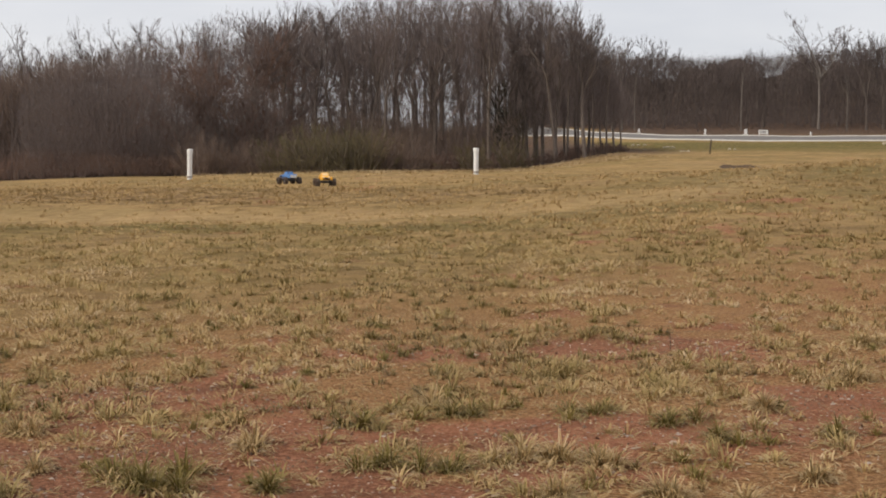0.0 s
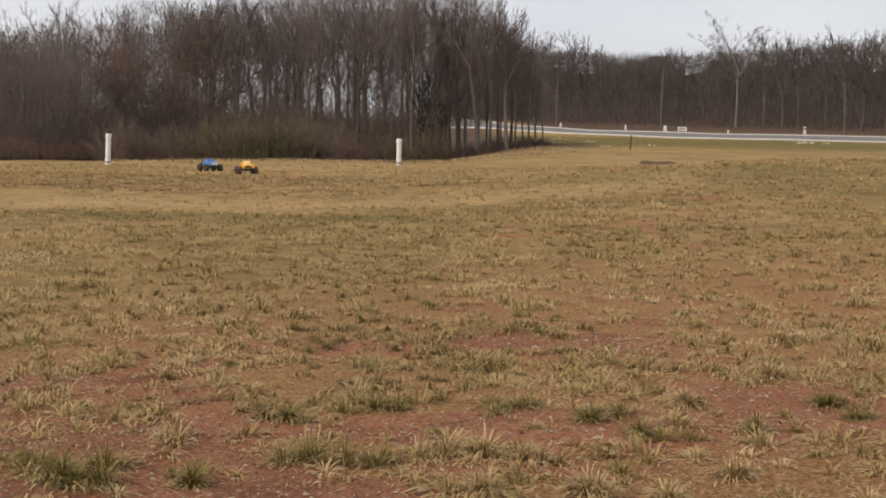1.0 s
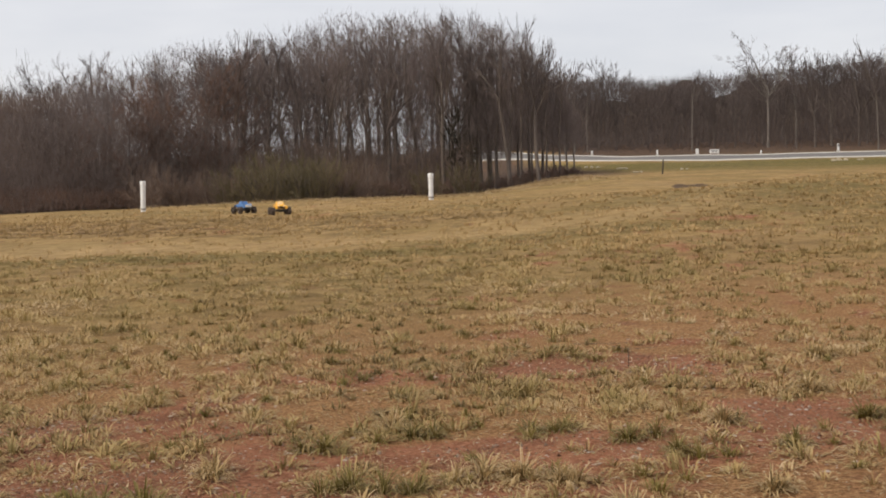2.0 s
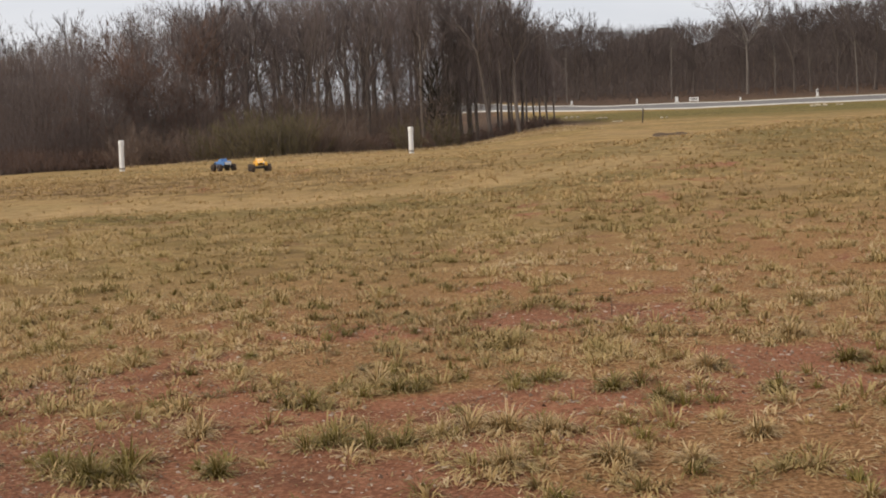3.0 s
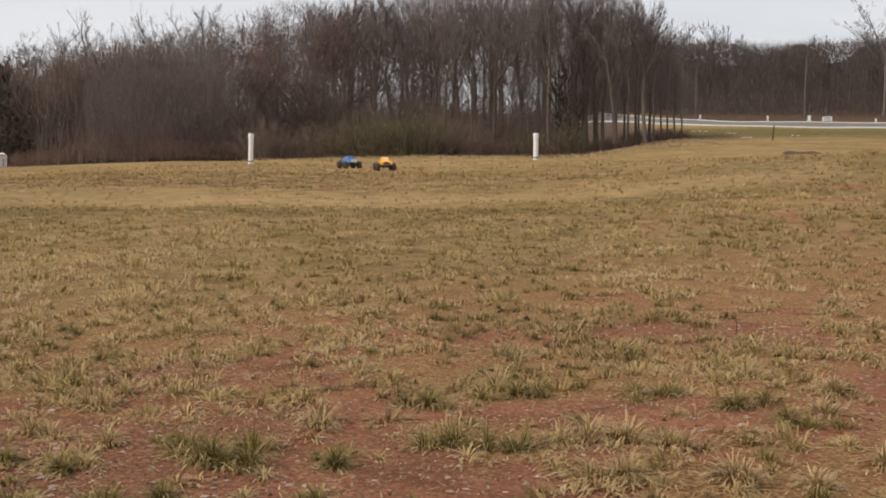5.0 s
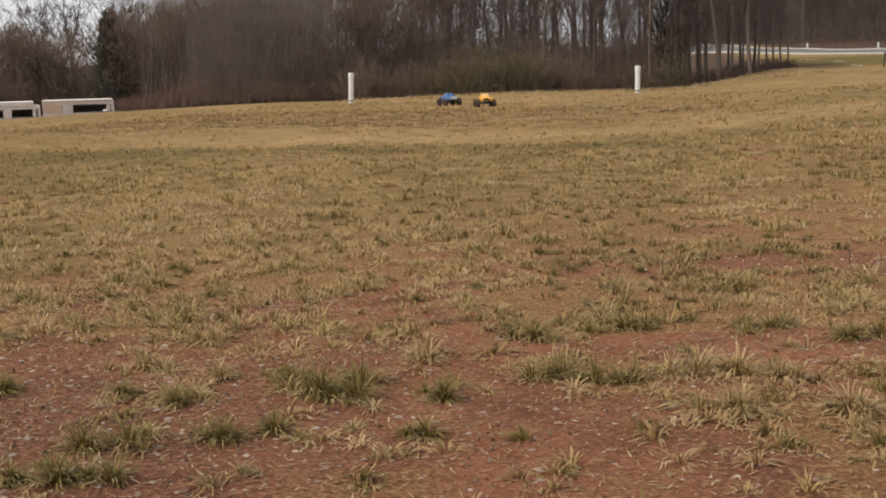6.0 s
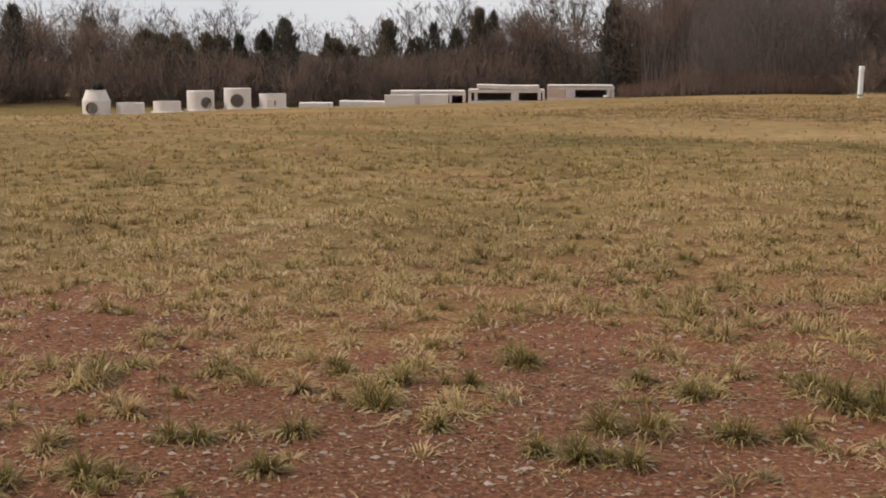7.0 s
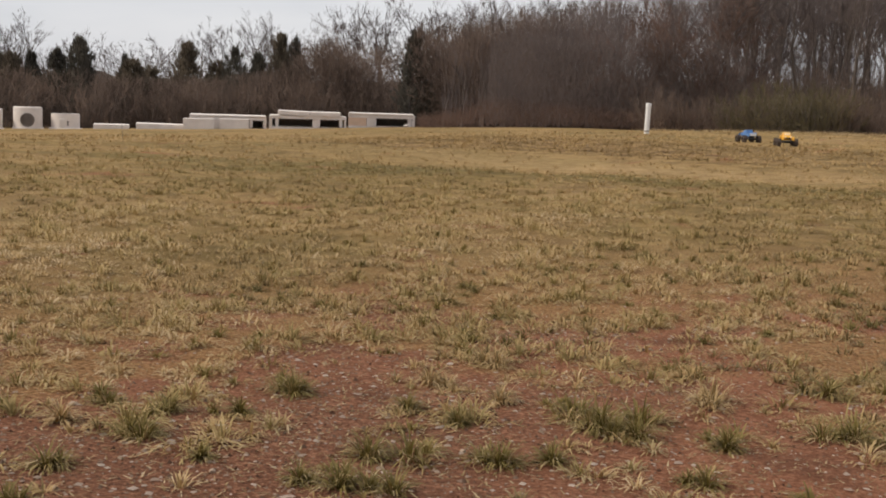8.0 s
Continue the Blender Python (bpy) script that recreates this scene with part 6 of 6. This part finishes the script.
def tuft_thing(x, y, radius, green, seed):
    """A grass tuft: a few rosettes of arching blades, dark and upright within, dry and drooping to the ground outside."""
    g = np.random.default_rng(seed)
    n = int(110 + 1500 * radius)
    clumps = 1 + int(radius * 20)
    k = g.integers(0, clumps, n)
    away, round_ = (g.uniform(0.35, 0.75, clumps) if clumps > 1 else np.zeros(1)) * radius, g.uniform(0, 6.3, clumps)
    own = g.uniform(0.35, 0.6, clumps)[k] * radius
    a = g.uniform(0, 2 * math.pi, n)
    share = g.uniform(0, 1, n) ** 0.7
    r = share * own * 0.75
    bx, by = np.cos(a) * r + (np.cos(round_) * away)[k], np.sin(a) * r + (np.sin(round_) * away * 0.8)[k]
    vigour = g.uniform(0.65, 1.1, clumps)[k]
    z0 = float(land(x, y))
    root = np.column_stack([bx, by, land(bx + x, by + y) - z0 - 0.004])
    length = (0.065 + 0.5 * min(radius, 0.11)) * vigour * g.uniform(0.45, 1.15, n)
    lean = np.clip(0.15 + 0.95 * share + g.normal(size=n) * 0.25, 0.03, 1.4)
    dry = g.uniform(0, 1, n) < (0.08 + 0.55 * share ** 2 if green else 0.25 + 0.6 * share)
    tone = np.clip(np.where(dry, g.uniform(0.62, 1.0, n), g.uniform(0.0, 0.42, n)) + g.uniform(-0.08, 0.08, clumps)[k], 0, 1)
    me = blade_mesh("grass_tuft", root, a + g.normal(size=n) * 0.45, length, g.uniform(0.0026, 0.0052, n), lean, (0.5 + 1.2 * share) * g.uniform(0.7, 1.4, n), 3, tone)
    ob = link_mesh("grass_tuft", me, BLADE_GREEN if green else BLADE)
    ob.matrix_basis = pose(x, y, z0)
    return tagged(ob, "green grass tuft with pale drooping blades on red clay" if green else "dry straw-coloured grass tuft on red clay", "grass tuft",
                  "green grass tufts" if green else "dry grass tufts")


GREEN_TUFTS = [(-0.92, 3.82, 0.17), (-0.55, 3.66, 0.06), (-0.22, 3.88, 0.11), (0.0, 3.9, 0.10), (-0.33, 4.47, 0.07), (0.07, 4.66, 0.08), (0.54, 4.72, 0.12), (0.85, 4.52, 0.12),
               (0.95, 4.23, 0.07), (1.79, 4.82, 0.09), (1.83, 4.60, 0.07), (-1.99, 3.69, 0.10), (-1.37, 3.16, 0.11), (-1.09, 3.18, 0.10), (-0.95, 3.68, 0.10), (-0.80, 3.66, 0.09),
               (-2.11, 3.03, 0.10), (-2.12, 2.70, 0.06), (-2.05, 2.42, 0.07), (-2.20, 3.31, 0.05), (-2.44, 3.35, 0.06), (-1.96, 3.37, 0.04), (-1.50, 3.64, 0.05), (-1.31, 3.54, 0.04)]
GREEN_TUFTS_2 = [(-1.50, 2.86, 0.04), (-1.36, 2.86, 0.06), (-1.27, 2.88, 0.07), (-1.82, 2.91, 0.03), (-2.35, 2.17, 0.08), (-2.67, 2.31, 0.05), (-2.38, 2.53, 0.08), (-2.99, 2.86, 0.07),
                 (-2.56, 2.0, 0.11), (-0.56, 3.30, 0.05), (-0.93, 3.33, 0.05), (1.35, 4.32, 0.06)]
DRY_TUFTS = [(0.22, 4.05, 0.13), (0.38, 4.02, 0.11), (0.52, 3.88, 0.12), (1.17, 4.70, 0.08), (-0.62, 4.13, 0.12), (2.14, 6.2, 0.08), (1.75, 5.37, 0.13), (0.27, 6.2, 0.15),
             (0.29, 3.58, 0.10), (0.91, 3.54, 0.10), (0.98, 5.48, 0.08), (-0.06, 4.84, 0.10), (2.52, 6.75, 0.10), (-1.24, 3.85, 0.06), (-1.56, 4.0, 0.09), (-1.50, 4.42, 0.08),
             (-2.76, 2.66, 0.06), (-2.79, 3.18, 0.06), (-2.42, 3.10, 0.05), (-3.78, 3.6, 0.10), (-3.10, 3.55, 0.08), (-3.26, 3.34, 0.06), (-2.93, 2.32, 0.08), (-2.63, 2.28, 0.06),
             (-2.97, 2.83, 0.07), (-2.71, 2.62, 0.06), (0.62, 3.55, 0.11), (1.15, 3.75, 0.08)]
for k, (x, y, r) in enumerate(GREEN_TUFTS + GREEN_TUFTS_2):
    tuft_thing(x, y, r, True, 900 + k)
for k, (x, y, r) in enumerate(DRY_TUFTS):
    tuft_thing(x, y, r * 0.9, False, 1000 + k)

# ---- grit and stones on the bare clay ----
g = np.random.default_rng(8)
n = 70000
r, a = np.sqrt(g.uniform(1.8 ** 2, 7.5 ** 2, n)), g.uniform(radians(-34), radians(62), n)
x, y = -np.sin(a) * r, np.cos(a) * r
keep = (cover(x, y) < g.uniform(0.1, 0.6, n)) & (g.uniform(0, 1, n) < 0.45 + 0.6 * stony(x, y))
x, y = x[keep], y[keep]
n = len(x)
s = np.minimum(np.exp(g.normal(size=n) * 0.55) * 0.0031, 0.011)
octa = np.array([(1, 0, -0.3), (-1, 0, -0.3), (0, 1, -0.3), (0, -1, -0.3), (0, 0, 0.7)], float)
v = octa[None] * s[:, None, None] * g.uniform(0.6, 1.4, (n, 5, 1))
turn = g.uniform(0, 6.3, n)
c, sn = np.cos(turn)[:, None], np.sin(turn)[:, None]
v = np.stack([v[..., 0] * c - v[..., 1] * sn + x[:, None], v[..., 0] * sn + v[..., 1] * c + y[:, None], v[..., 2] + (land(x, y) + s * 0.3)[:, None]], -1)
f = np.array([(0, 2, 4), (2, 1, 4), (1, 3, 4), (3, 0, 4)])
tagged(link_mesh("gravel", quick_mesh("gravel", v.reshape(-1, 3), [(np.arange(n)[:, None, None] * 5 + f[None]).reshape(-1, 3)]), CRUMB), "small pale gravel on red clay", "gravel", kind="stuff")
for k, (x, y, w) in enumerate(((-1.83, 3.32, 0.022), (-2.5, 3.27, 0.025), (-1.73, 2.82, 0.02), (0.77, 4.15, 0.028), (-1.2, 3.28, 0.018), (-2.02, 2.83, 0.018), (1.02, 3.98, 0.016), (-2.75, 2.9, 0.02))):
    o = part("stone", rock_mesh("stone", w * 0.65, 60 + k), STONE, smooth=True)
    o.matrix_basis = pose(x, y, float(land(x, y)), 0, 0, 50 * k)
    tagged(o, "small pale stone on red clay", "stone", "pale stones on the clay")

# ---- pale chips scattered over the bare clay ----
g = np.random.default_rng(9)
n = 26000
r, a = np.sqrt(g.uniform(1.8 ** 2, 8.5 ** 2, n)), g.uniform(radians(-34), radians(62), n)
x, y = -np.sin(a) * r, np.cos(a) * r
keep = (cover(x, y) < g.uniform(0.15, 0.75, n)) & (g.uniform(0, 1, n) < 0.55 + 0.6 * stony(x, y))
x, y = x[keep], y[keep]
n = len(x)
s = np.minimum(np.exp(g.normal(size=n) * 0.45) * 0.0056, 0.013)
v = octa[None] * s[:, None, None] * g.uniform(0.5, 1.4, (n, 5, 1)) * np.array((1.1, 1.1, 0.45))
turn = g.uniform(0, 6.3, n)
c, sn = np.cos(turn)[:, None], np.sin(turn)[:, None]
v = np.stack([v[..., 0] * c - v[..., 1] * sn + x[:, None], v[..., 0] * sn + v[..., 1] * c + y[:, None], v[..., 2] + (land(x, y) + s * 0.3)[:, None]], -1)
tagged(link_mesh("gravel", quick_mesh("gravel", v.reshape(-1, 3), [(np.arange(n)[:, None, None] * 5 + f[None]).reshape(-1, 3)]), CHIP), "pale stone chips strewn over red clay", "gravel", kind="stuff")
